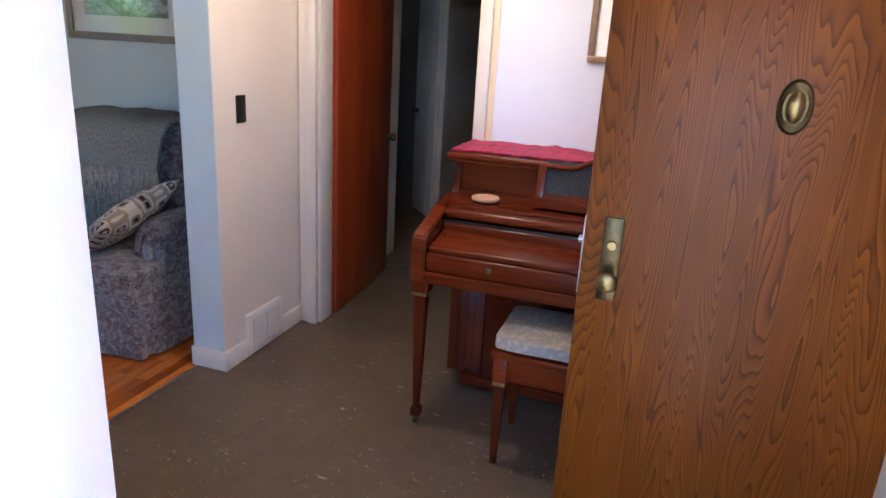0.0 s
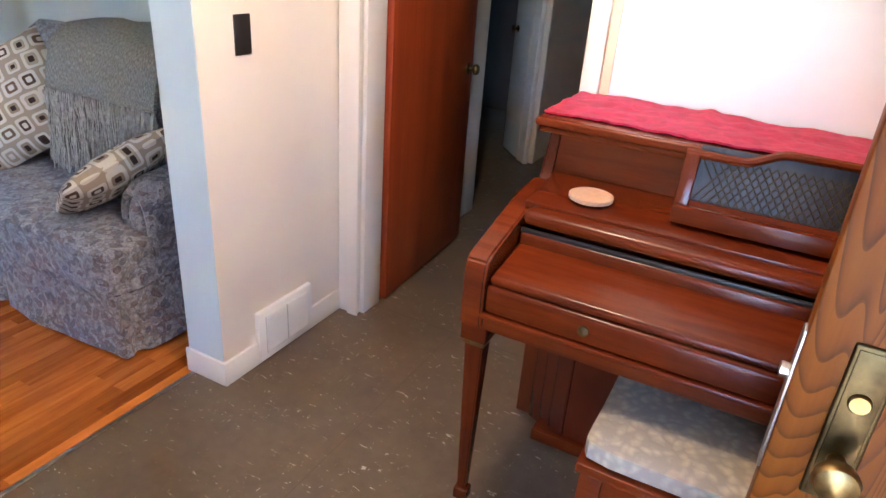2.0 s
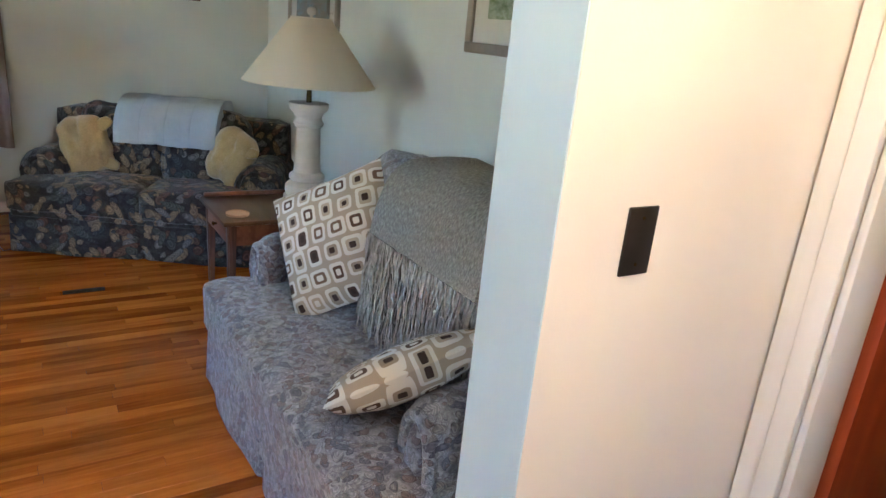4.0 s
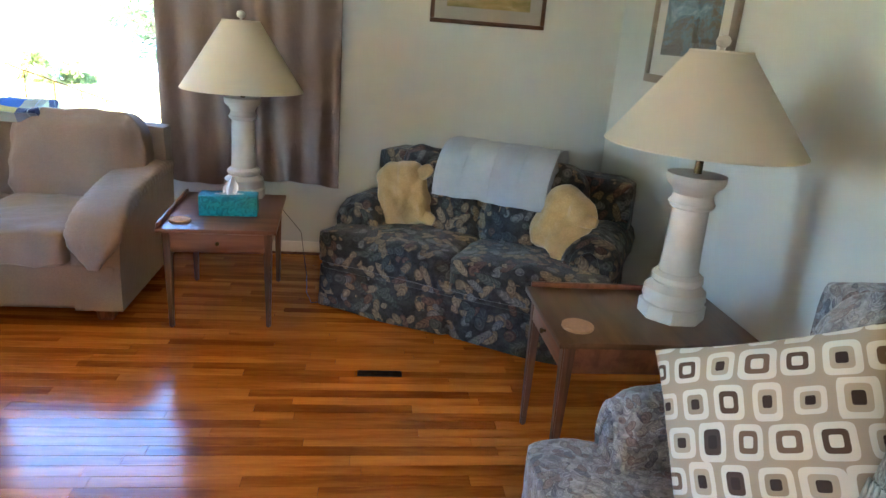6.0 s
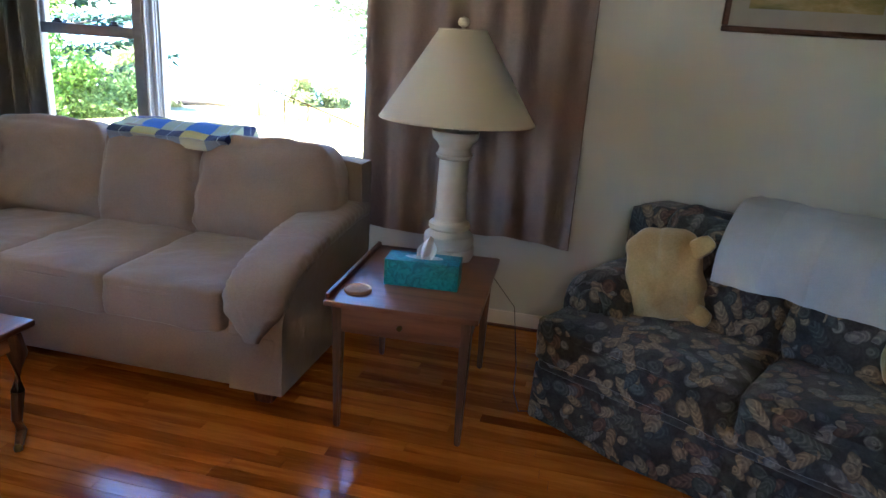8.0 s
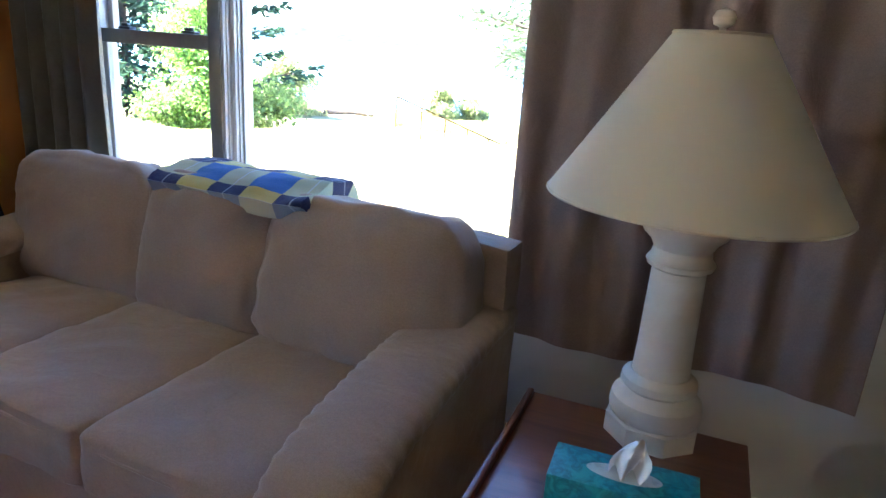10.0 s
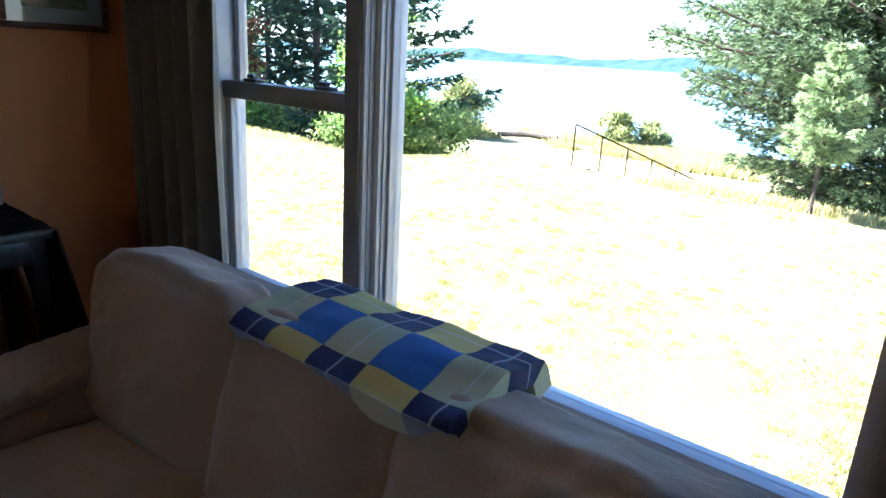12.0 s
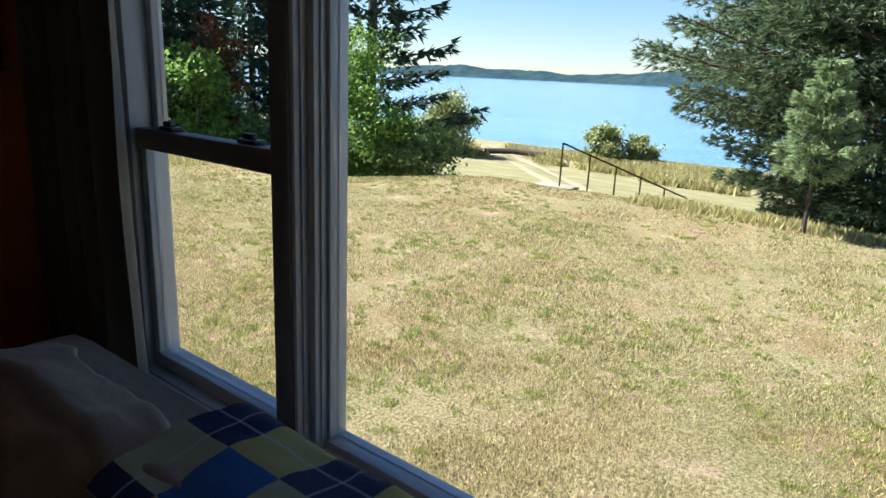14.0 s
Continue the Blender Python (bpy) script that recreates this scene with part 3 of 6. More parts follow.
# ---- hall things ----
def oak_door_mat():
    """Flat-sawn varnished oak with cathedral figure."""
    m = Mat("varnished_oak_door", 0.42, 0, 0.16)
    v = m.coords((5.0, 1.0, 0.42))
    warp = m.noise(1.1, 2, 0.5, v, 0.35)
    big = m.math("MULTIPLY", warp.outputs["Fac"], 58.0)
    rings = m.math("FRACT", big)
    saw = m.math("POWER", rings, 1.8)
    pv = m.coords((190, 40, 5.0))
    pore = m.noise(1.0, 3, 0.7, pv)
    fine = m.coords((60, 10, 1.6))
    grain = m.noise(1.0, 4, 0.7, fine)
    col = m.ramp(saw, [(0.0, (0.175, 0.051, 0.0022)), (0.5, (0.128, 0.034, 0.0018)), (0.88, (0.064, 0.015, 0.001)), (1.0, (0.092, 0.023, 0.0015))])
    col = m.mix(0.3, col, m.ramp(grain.outputs["Fac"], [(0.3, (0.05, 0.0135, 0.001)), (0.7, (0.125, 0.039, 0.002))]))
    col = m.mix(m.ramp(pore.outputs["Fac"], [(0.6, (0, 0, 0)), (0.7, (0.5, 0.5, 0.5))]), col, (0.11, 0.032, 0.007))
    broad = m.noise(1.6, 3, 0.6, m.coords((1.6, 1, 0.5)))
    col = m.mix(1.0, col, m.ramp(broad.outputs["Fac"], [(0.32, (0.78, 0.72, 0.66)), (0.68, (1.3, 1.34, 1.3))]), "MULTIPLY")
    m.color(col)
    m.bump(pore.outputs["Fac"], 0.12, 0.003)
    return m.m


OAKDOOR = oak_door_mat()


def front_door():
    y0 = 1.80
    d = thing("door_1", pose(0.655, y0, 0.012), "varnished oak front door standing wide open", "door", kind="structure")
    part("leaf", box(-0.865, -0.01, 0, 0.044, 0, 2.06, 0.004), OAKDOOR, d)
    lx = -0.785
    plate = part("lock_plate", box(lx - 0.027, lx + 0.027, -0.006, 0.002, 0.855, 1.10, 0.006, 3), OLD_BRASS, d, "tarnished brass lock plate")
    part("rim", box(lx - 0.021, lx + 0.021, -0.008, -0.005, 0.862, 1.093, 0.004), OLD_BRASS, plate)
    turn = pose(lx, -0.006, 0.925, 90)
    part("knob", lathe([(0.012, 0), (0.011, 0.02), (0.014, 0.028), (0.026, 0.036), (0.029, 0.048), (0.026, 0.058), (0.015, 0.064), (0.0005, 0.066)], 28, m=turn), BRASS, plate, "round brass knob")
    part("keyhole", lathe([(0.014, 0), (0.014, 0.006), (0.012, 0.009), (0.0005, 0.0095)], 24, m=pose(lx, -0.006, 1.02, 90)), BRASS, plate)
    bm = bmesh.new()
    lathe([(0.05, 0), (0.05, 0.006), (0.044, 0.012), (0.038, 0.010), (0.034, 0.007), (0.0005, 0.007)], 40, bm, pose(-0.40, 0, 1.43, 90) @ Matrix.Diagonal((0.82, 1.35, 1, 1)))
    kn = part("knocker", bm, OLD_BRASS, d, "oval tarnished brass knocker")
    part("oval", lathe([(0.026, 0.006), (0.026, 0.012), (0.02, 0.021), (0.01, 0.025), (0.0005, 0.026)], 40, m=pose(-0.40, 0, 1.43, 90) @ Matrix.Diagonal((0.82, 1.5, 1, 1))), BRASS, kn)
    bm = box(-0.869, -0.863, 0.008, 0.036, 0.86, 1.09, 0.002)
    lathe([(0.011, 0), (0.011, 0.014), (0.0005, 0.016)], 16, bm, pose(-0.866, 0.02, 1.02, 0, -90))
    part("latch_face", bm, STEEL, d, "steel latch on the door's edge")
    for z in (0.25, 1.03, 1.82):
        bm = box(-0.012, 0.018, 0.012, 0.04, z - 0.05, z + 0.05, 0.002)
        lathe([(0.007, z - 0.052), (0.007, z + 0.052)], 12, bm, Matrix.Translation((0.0, -0.004, 0)))
        part("hinge", bm, OLD_BRASS, d)


def inner_door():
    ang = math.degrees(math.atan2(0.86, -0.055))
    d = thing("door_2", pose(-1.705, 3.165, 0.015, 0, 0, ang), "dark red-brown flush wooden door, open into the corridor", "door", kind="structure")
    part("leaf", box(0.0, 0.84, 0, 0.036, 0, 2.03, 0.003), RED_DOOR, d)
    for s in (-1, 1):
        y = 0.0 if s < 0 else 0.036
        kn = part("knob", lathe([(0.03, 0), (0.03, 0.004), (0.012, 0.008), (0.011, 0.022), (0.024, 0.032), (0.027, 0.043), (0.022, 0.053), (0.0005, 0.057)], 24, m=pose(0.785, y, 0.93, 90 if s < 0 else -90)), BRASS, d, "round brass knob")
    for z in (0.24, 1.0, 1.8):
        part("hinge", box(-0.012, 0.03, 0.036, 0.040, z - 0.045, z + 0.045, 0.001), BRASS, d)


def corridor_door():
    d = thing("door_3", pose(-1.945, 5.50, 0.012, 0, 0, 133), "off-white painted corridor door standing ajar", "door", kind="structure")
    part("leaf", box(0, 0.46, 0, 0.036, 0, 2.03, 0.003), TRIM, d)
    kn = part("knob", lathe([(0.026, 0), (0.012, 0.008), (0.011, 0.022), (0.024, 0.032), (0.026, 0.045), (0.0005, 0.055)], 20, m=pose(0.40, 0.036, 0.93, -90)), OLD_BRASS, d)


def wall_vent():
    v = thing("wall_register", pose(HX, 2.64, 0.0), "cream metal warm-air register with fine louvres", "vent")
    part("surround", box(0.002, 0.024, -0.155, 0.155, 0.012, 0.225, 0.006, 2), TRIM, v)
    part("backing", box(0.022, 0.026, -0.118, 0.118, 0.04, 0.198, 0.001), plain("register_shadow", (0.45, 0.42, 0.38), 0.6), v)
    for i in range(15):
        z = 0.046 + i * 0.0105
        for y0, y1 in ((-0.117, -0.004), (0.004, 0.117)):
            part("slat", box(0.024, 0.031, y0, y1, z, z + 0.006, 0.001, 1), TRIM, v)


def switch_plate():
    s = thing("switch_plate", pose(HX, 2.515, 1.215), "dark brown oblong switch plate on the wall", "switch")
    part("plate", box(0.0, 0.006, -0.035, 0.035, -0.061, 0.061, 0.003, 2), BLACK, s)
    for z in (-0.041, 0.041):
        part("screw", lathe([(0.0035, 0), (0.003, 0.0012), (0.0005, 0.0014)], 12, m=pose(0.006, 0, z, 0, 90)), OLD_BRASS, s)


def piano():
    p = thing("piano", pose(-0.885, 2.235, 0.0), "polished mahogany console piano with a closed lid", "piano")
    W, D = 1.45, 0.755
    # case, cheeks, key slip, lid, music desk
    part("back_panel", box(0.0, W, D - 0.08, D, 0.02, 1.085, 0.006), MAHOGANY_V, p)
    for x0 in (0.0, W - 0.032):
        bm = bmesh.new()
        prof = [(0.40, 0.90), (0.44, 0.93), (0.47, 1.02), (0.49, 1.085), (D - 0.06, 1.085), (D - 0.06, 0.62), (0.40, 0.62)]
        a = [bm.verts.new((x0, y, z)) for y, z in prof]
        b = [bm.verts.new((x0 + 0.032, y, z)) for y, z in prof]
        bm.faces.new(a[::-1])
        bm.faces.new(b)
        for i in range(len(prof)):
            j = (i + 1) % len(prof)
            bm.faces.new((a[i], a[j], b[j], b[i]))
        bmesh.ops.bevel(bm, geom=list(bm.edges), offset=0.004, segments=2, affect="EDGES")
        part("side_panel", bm, MAHOGANY_V, p)
    for x0 in (-0.012, W - 0.048):
        bm = bmesh.new()
        prof = [(-0.005, 0.655), (-0.005, 0.79), (0.004, 0.835), (0.03, 0.85), (0.30, 0.915), (0.42, 0.93), (0.42, 0.655)]
        a = [bm.verts.new((x0, y, z)) for y, z in prof]
        b = [bm.verts.new((x0 + 0.058, y, z)) for y, z in prof]
        bm.faces.new(a[::-1])
        bm.faces.new(b)
        for i in range(len(prof)):
            j = (i + 1) % len(prof)
            bm.faces.new((a[i], a[j], b[j], b[i]))
        bmesh.ops.bevel(bm, geom=list(bm.edges), offset=0.006, segments=2, affect="EDGES")
        part("key_cheek", bm, MAHOGANY, p)
    part("key_bed", box(0.0, W, 0.012, 0.45, 0.645, 0.70, 0.006), MAHOGANY, p)
    part("key_slip", box(0.046, W - 0.046, 0.004, 0.03, 0.70, 0.775, 0.012, 3), MAHOGANY, p)
    part("slip_moulding", box(0.02, W - 0.02, -0.004, 0.03, 0.685, 0.70, 0.005, 2), MAHOGANY, p)
    # fallboard in two leaves, front one sloping
    bm = box(0.05, W - 0.05, 0.0, 0.185, -0.014, 0.014, 0.012, 3)
    bmesh.ops.transform(bm, matrix=pose(0, 0.012, 0.785, 9), verts=bm.verts)
    part("key_lid", bm, MAHOGANY, p)
    bm = box(0.05, W - 0.05, 0.185, 0.215, 0.800, 0.856, 0.012, 3)
    part("lid_roll", bm, MAHOGANY, p)
    part("lid_groove", box(0.05, W - 0.05, 0.190, 0.2, 0.852, 0.866, 0.003), BLACK, p)
    bm = box(0.05, W - 0.05, 0.0, 0.06, -0.02, 0.02, 0.018, 4)
    bmesh.ops.transform(bm, matrix=pose(0, 0.188, 0.888, 14), verts=bm.verts)
    part("lid_moulding", bm, MAHOGANY, p)
    bm = box(0.035, W - 0.035, 0.0, 0.225, -0.012, 0.012, 0.006, 2)
    bmesh.ops.transform(bm, matrix=pose(0, 0.235, 0.912, 6), verts=bm.verts)
    part("shelf", bm, MAHOGANY, p)
    # upper front panel with the fretted music desk
    bm = box(0.032, W - 0.032, 0.0, 0.02, 0.0, 0.19, 0.004)
    bmesh.ops.transform(bm, matrix=pose(0, 0.445, 0.915, -14), verts=bm.verts)
    part("upper_panel", bm, MAHOGANY, p)
    desk = part("music_desk", box(0.39, 1.09, 0.28, 0.306, 0.94, 0.985, 0.005), MAHOGANY, p)
    tilt = pose(0, 0.29, 0.945, -16)
    for x0 in (0.39, 1.055):
        bm = box(x0, x0 + 0.035, 0, 0.022, 0, 0.165, 0.004)
        bmesh.ops.transform(bm, matrix=tilt, verts=bm.verts)
        part("stile", bm, MAHOGANY_V, desk)
    part("desk_board", merge(bmesh.new(), box(0.425, 1.055, 0.002, 0.02, 0, 0.055, 0.003), tilt), MAHOGANY, desk)
    top = []
    for i in range(41):
        u = i / 40
        x = 0.39 + 0.70 * u
        z = 0.165 + 0.034 * (0.5 - 0.5 * math.cos(math.pi * min(1, max(0, (0.32 - abs(u - 0.5)) / 0.14))))
        top.append(tilt @ Vector((x, 0.011, z)))
    part("scroll_rail", tube(top, 0.011, 8), MAHOGANY, desk)
    part("lattice_backing", merge(bmesh.new(), box(0.42, 1.06, 0.024, 0.027, 0.05, 0.19, 0), tilt), BLACKWOOD, desk)
    bm = bmesh.new()
    for i in range(34):
        x = 0.425 + i * 0.0186
        for s in (-1, 1):
            a, b = x, x + s * 0.075
            if b < 0.42 or b > 1.06:
                continue
            merge(bm, tube([tilt @ Vector((a, 0.016, 0.055)), tilt @ Vector((b, 0.016, 0.165))], 0.0016, 4))
    part("lattice", bm, OLD_BRASS, desk, "fine brass lattice")
    # top lid
    part("top_lid", box(-0.018, W + 0.018, 0.385, D + 0.01, 1.083, 1.108, 0.008, 3), MAHOGANY, p)
    part("top_moulding", box(-0.01, W + 0.01, 0.395, D, 1.066, 1.083, 0.006, 2), MAHOGANY, p)
    # lower case and its angled corner pilasters
    part("lower_panel", box(0.20, W - 0.20, 0.42, 0.44, 0.05, 0.645, 0.004), MAHOGANY_CASE, p)
    part("base_rail", box(0.10, W - 0.10, 0.40, 0.70, 0.03, 0.075, 0.006), MAHOGANY, p)
    for s, x in ((1, 0.075), (-1, W - 0.075)):
        for k in range(3):
            bm = box(-0.03, 0.03, 0, 0.02, 0.03, 0.645, 0.007, 3)
            bmesh.ops.transform(bm, matrix=pose(x + s * 0.045 * k, 0.50 - 0.032 * k, 0, 0, 0, -s * 24), verts=bm.verts)
            part("pilaster", bm, MAHOGANY_CASE, p)
        part("lower_side", box(min(x, x - s * 0.075), max(x, x - s * 0.075), 0.52, D - 0.08, 0.03, 0.645, 0.004), MAHOGANY_V, p)
    # legs with block, collar and castor
    for x in (0.022, W - 0.022):
        bm = box(x - 0.036, x + 0.036, 0.012, 0.084, 0.60, 0.66, 0.006)
        leg = part("leg", tapered(x, 0.048, 0.075, 0.60, 0.026, 0.052, 0.004), MAHOGANY_V, p)
        part("block", bm, MAHOGANY, leg)
        part("collar", box(x - 0.03, x + 0.03, 0.018, 0.078, 0.585, 0.60, 0.005), BRASS, leg)
        part("foot", box(x - 0.021, x + 0.021, 0.027, 0.069, 0.04, 0.08, 0.006), MAHOGANY_V, leg)
        part("castor", lathe([(0.017, -0.008), (0.019, 0), (0.017, 0.008)], 20, m=pose(x, 0.048, 0.0195, 0, 90)), OLD_BRASS, leg)
    for x in (0.30, W - 0.30):
        part("lid_knob", lathe([(0.006, 0), (0.006, 0.008), (0.013, 0.014), (0.013, 0.019), (0.0005, 0.023)], 20, m=pose(x, 0.006, 0.745, 90)), OLD_BRASS, p)
    return p


def velvet_mat():
    m = Mat("crimson_velvet", 0.75, 0, 0.3)
    n = m.noise(18, 5, 0.7, m.coords(), 1.2)
    m.color(m.ramp(n.outputs["Fac"], [(0.3, (0.22, 0.004, 0.022)), (0.55, (0.40, 0.010, 0.05)), (0.75, (0.56, 0.035, 0.095))]))
    m.bump(n.outputs["Fac"], 0.4, 0.006)
    m.b.inputs["Sheen Weight"].default_value = 0.3
    m.b.inputs["Sheen Tint"].default_value = (1.0, 0.4, 0.5, 1)
    return m.m


def runner():
    def fn(u, v):
        x = -0.895 + 1.46 * u
        y = 2.665 + 0.03 * noise.noise(Vector((u * 4, 0, 3))) + 0.335 * v
        z = 1.114 + 0.006 * noise.noise(Vector((u * 14, v * 5, 1))) + 0.004 * noise.noise(Vector((u * 50, v * 14, 1))) + 0.004
        if abs(u - 0.27) < 0.035:
            z += 0.012 * (1 - abs(u - 0.27) / 0.035) * v
        return (x, y, z)
    single("table_runner", sheet(fn, 120, 24, 0.006), velvet_mat(), "crushed crimson velvet runner on the piano top", "runner")


def disc(x, y, z, r=0.053, label="pale round cork coaster"):
    c = thing("coaster", pose(x, y, z), label, "coaster", "coasters")
    part("rim", lathe([(r * 0.96, 0), (r, 0.003), (r, 0.011), (r * 0.93, 0.013), (r * 0.86, 0.0105), (r * 0.86, 0.004)], 40, cap=False), CORK, c)
    part("disc", lathe([(r * 0.87, 0.0), (r * 0.87, 0.0095), (0.0005, 0.0095)], 40), CORK, c)


def bench_fabric():
    m = Mat("silvery_brocade", 0.6, 0, 0.35)
    v = m.coords()
    w = m.n("TexVoronoi", feature="F1")
    w.inputs["Scale"].default_value = 42
    m.link(m.mix(0.06, v, m.noise(12, 3, 0.6, v).outputs["Color"]), w.inputs["Vector"])
    m.color(m.ramp(w.outputs["Distance"], [(0.1, (0.47, 0.40, 0.29)), (0.6, (0.31, 0.275, 0.22))]))
    m.bump(w.outputs["Distance"], 0.4, 0.004)
    return m.m


def bench():
    b = thing("piano_bench", pose(-0.515, 2.115, 0.0), "mahogany piano bench with a silvery brocade seat", "bench")
    W, D = 0.80, 0.36
    part("seat", cushion(W + 0.0, D + 0.0, 0.075, 0.35, 0.002, 3, 12, corner=0.2, m=Matrix.Translation((W / 2, D / 2, 0.515))), bench_fabric(), b, "pale brocade cushion")
    part("seat_frame", box(-0.008, W + 0.008, -0.008, D + 0.008, 0.455, 0.482, 0.006), MAHOGANY, b)
    for y0 in (0.012, D - 0.032):
        part("apron", box(0.05, W - 0.05, y0, y0 + 0.02, 0.365, 0.455, 0.004), MAHOGANY, b)
    for x0 in (0.012, W - 0.032):
        part("apron", box(x0, x0 + 0.02, 0.05, D - 0.05, 0.365, 0.455, 0.004), MAHOGANY, b)
    for x in (0.03, W - 0.03):
        for y in (0.03, D - 0.03):
            leg = part("leg", tapered(x, y, 0.0, 0.34, 0.024, 0.044, 0.004), MAHOGANY_V, b)
            part("block", box(x - 0.027, x + 0.027, y - 0.027, y + 0.027, 0.355, 0.456, 0.004), MAHOGANY, leg)
            part("collar", box(x - 0.024, x + 0.024, y - 0.024, y + 0.024, 0.338, 0.356, 0.004), BRASS, leg)
            part("glide", box(x - 0.014, x + 0.014, y - 0.014, y + 0.014, 0.0, 0.006, 0.002), OLD_BRASS, leg)


def art_mat(name, stops, scale=3.0, stretch=(1, 1, 2.2), seed=0.0, distort=1.0):
    """Loose painted patches, for a picture."""
    m = Mat(name, 0.35)
    tc = m.n("TexCoord")
    mp = m.n("Mapping")
    mp.inputs["Scale"].default_value = stretch
    mp.inputs["Location"].default_value = (seed, seed * 2, seed * 3)
    m.link(tc.outputs["Object"], mp.inputs["Vector"])
    a = m.noise(scale, 5, 0.65, mp.outputs[0], distort)
    b = m.noise(scale * 9, 4, 0.7, mp.outputs[0], 1.0)
    k = m.math("ADD", m.math("MULTIPLY", a.outputs["Fac"], 0.72), m.math("MULTIPLY", b.outputs["Fac"], 0.28))
    m.color(m.ramp(k, stops))
    return m.m


GLOSSGLASS = Mat("picture_glass", 0.02, 0, 0.5)
GLOSSGLASS.b.inputs["Transmission Weight"].default_value = 1.0
GLOSSGLASS.b.inputs["IOR"].default_value = 1.3
GLOSSGLASS.color((1, 1, 1))
GLOSSGLASS = GLOSSGLASS.m


def picture(m, w, h, fw, frame_mat, mat_mat, art, border, label, bevelled=True):
    """A framed picture; its back lies in the plane y = 0 of m and it faces -y."""
    p = thing("framed_picture", m, label, "picture", "wall pictures")
    for x0, x1, z0, z1 in ((-w / 2, w / 2, -h / 2, -h / 2 + fw), (-w / 2, w / 2, h / 2 - fw, h / 2), (-w / 2, -w / 2 + fw, -h / 2 + fw, h / 2 - fw), (w / 2 - fw, w / 2, -h / 2 + fw, h / 2 - fw)):
        part("frame", box(x0, x1, -0.026, 0, z0, z1, 0.006, 2), frame_mat, p)
    part("mat", box(-w / 2 + fw, w / 2 - fw, -0.010, -0.002, -h / 2 + fw, h / 2 - fw, 0), mat_mat, p)
    part("print", box(-w / 2 + fw + border, w / 2 - fw - border, -0.0125, -0.009, -h / 2 + fw + border, h / 2 - fw - border, 0), art, p)
    g = part("glazing", box(-w / 2 + fw, w / 2 - fw, -0.018, -0.0165, -h / 2 + fw, h / 2 - fw, 0), GLOSSGLASS, p)
    g.visible_shadow = False
    return p


def unseen_ceiling_light():
    # fixture out of view, added to go with the hall's extra bulb
    c = thing("unseen_ceiling_light", pose(-1.0, 2.12, CEIL), "unseen flush ceiling light with a brass rim, added to hold the hall bulb", "ceiling light")
    part("canopy", lathe([(0.13, -0.03), (0.14, -0.02), (0.14, 0.0)], 32), BRASS, c)
    part("socket", lathe([(0.02, -0.09), (0.022, -0.03)], 16), PLASTER, c)


unseen_ceiling_light()
front_door()
inner_door()
corridor_door()
wall_vent()
switch_plate()
piano()
runner()
disc(-0.70, 2.555, 0.937, 0.058)
bench()
WHITEMAT = plain("white_card", (0.80, 0.78, 0.74), 0.8, 0, 0.03)
GREYMAT = plain("grey_card", (0.36, 0.37, 0.36), 0.8, 0, 0.04)
GILT = plain("dull_gilt_wood", (0.30, 0.19, 0.09), 0.4, 0.2, 0.25, 25)
BROWNFRAME = wood("brown_picture_frame", (0.06, 0.028, 0.016), (0.13, 0.06, 0.035), 0.4, 2.0, 0)
TAUPEFRAME = plain("taupe_picture_frame", (0.30, 0.25, 0.20), 0.45, 0.1, 0.15, 20)
FOREST = art_mat("woodland_print", [(0.3, (0.02, 0.02, 0.012)), (0.45, (0.10, 0.12, 0.05)), (0.55, (0.32, 0.24, 0.14)), (0.7, (0.62, 0.58, 0.46))], 6, (1, 1, 1.2), 3)
LAKE = art_mat("lake_print", [(0.3, (0.03, 0.05, 0.02)), (0.45, (0.10, 0.17, 0.06)), (0.55, (0.36, 0.42, 0.30)), (0.7, (0.7, 0.74, 0.7))], 5, (1, 1, 1.6), 7)
FIELD = art_mat("field_print", [(0.3, (0.06, 0.07, 0.02)), (0.45, (0.20, 0.20, 0.06)), (0.55, (0.36, 0.30, 0.13)), (0.7, (0.5, 0.45, 0.3))], 3, (0.7, 1, 3.5), 11)
SEA = art_mat("sea_print", [(0.3, (0.03, 0.035, 0.03)), (0.45, (0.14, 0.13, 0.11)), (0.53, (0.10, 0.24, 0.36)), (0.62, (0.35, 0.5, 0.62)), (0.72, (0.85, 0.86, 0.86))], 3.5, (1, 1, 1.8), 5)
picture(pose(-0.06, 3.02, 1.86), 0.70, 0.72, 0.028, GILT, WHITEMAT, FOREST, 0.085, "woodland picture with a white mat in a thin brown frame")
picture(pose(-3.24, NY, 1.80), 0.92, 0.70, 0.045, TAUPEFRAME, WHITEMAT, LAKE, 0.10, "green lake picture in a broad taupe frame")
picture(pose(-5.62, NY, 1.74), 0.92, 0.80, 0.045, TAUPEFRAME, WHITEMAT, SEA, 0.11, "breaking wave picture with a white mat in a grey frame")
picture(pose(WX, 2.47, 1.86, 0, 0, 90), 0.735, 0.56, 0.026, BROWNFRAME, GREYMAT, FIELD, 0.075, "green field picture with a grey mat in a dark frame")
picture(pose(-6.32, SY, 1.86, 0, 0, 180), 0.36, 0.62, 0.022, BROWNFRAME, GREYMAT, FOREST, 0.05, "small picture in a dark frame on the amber wall")


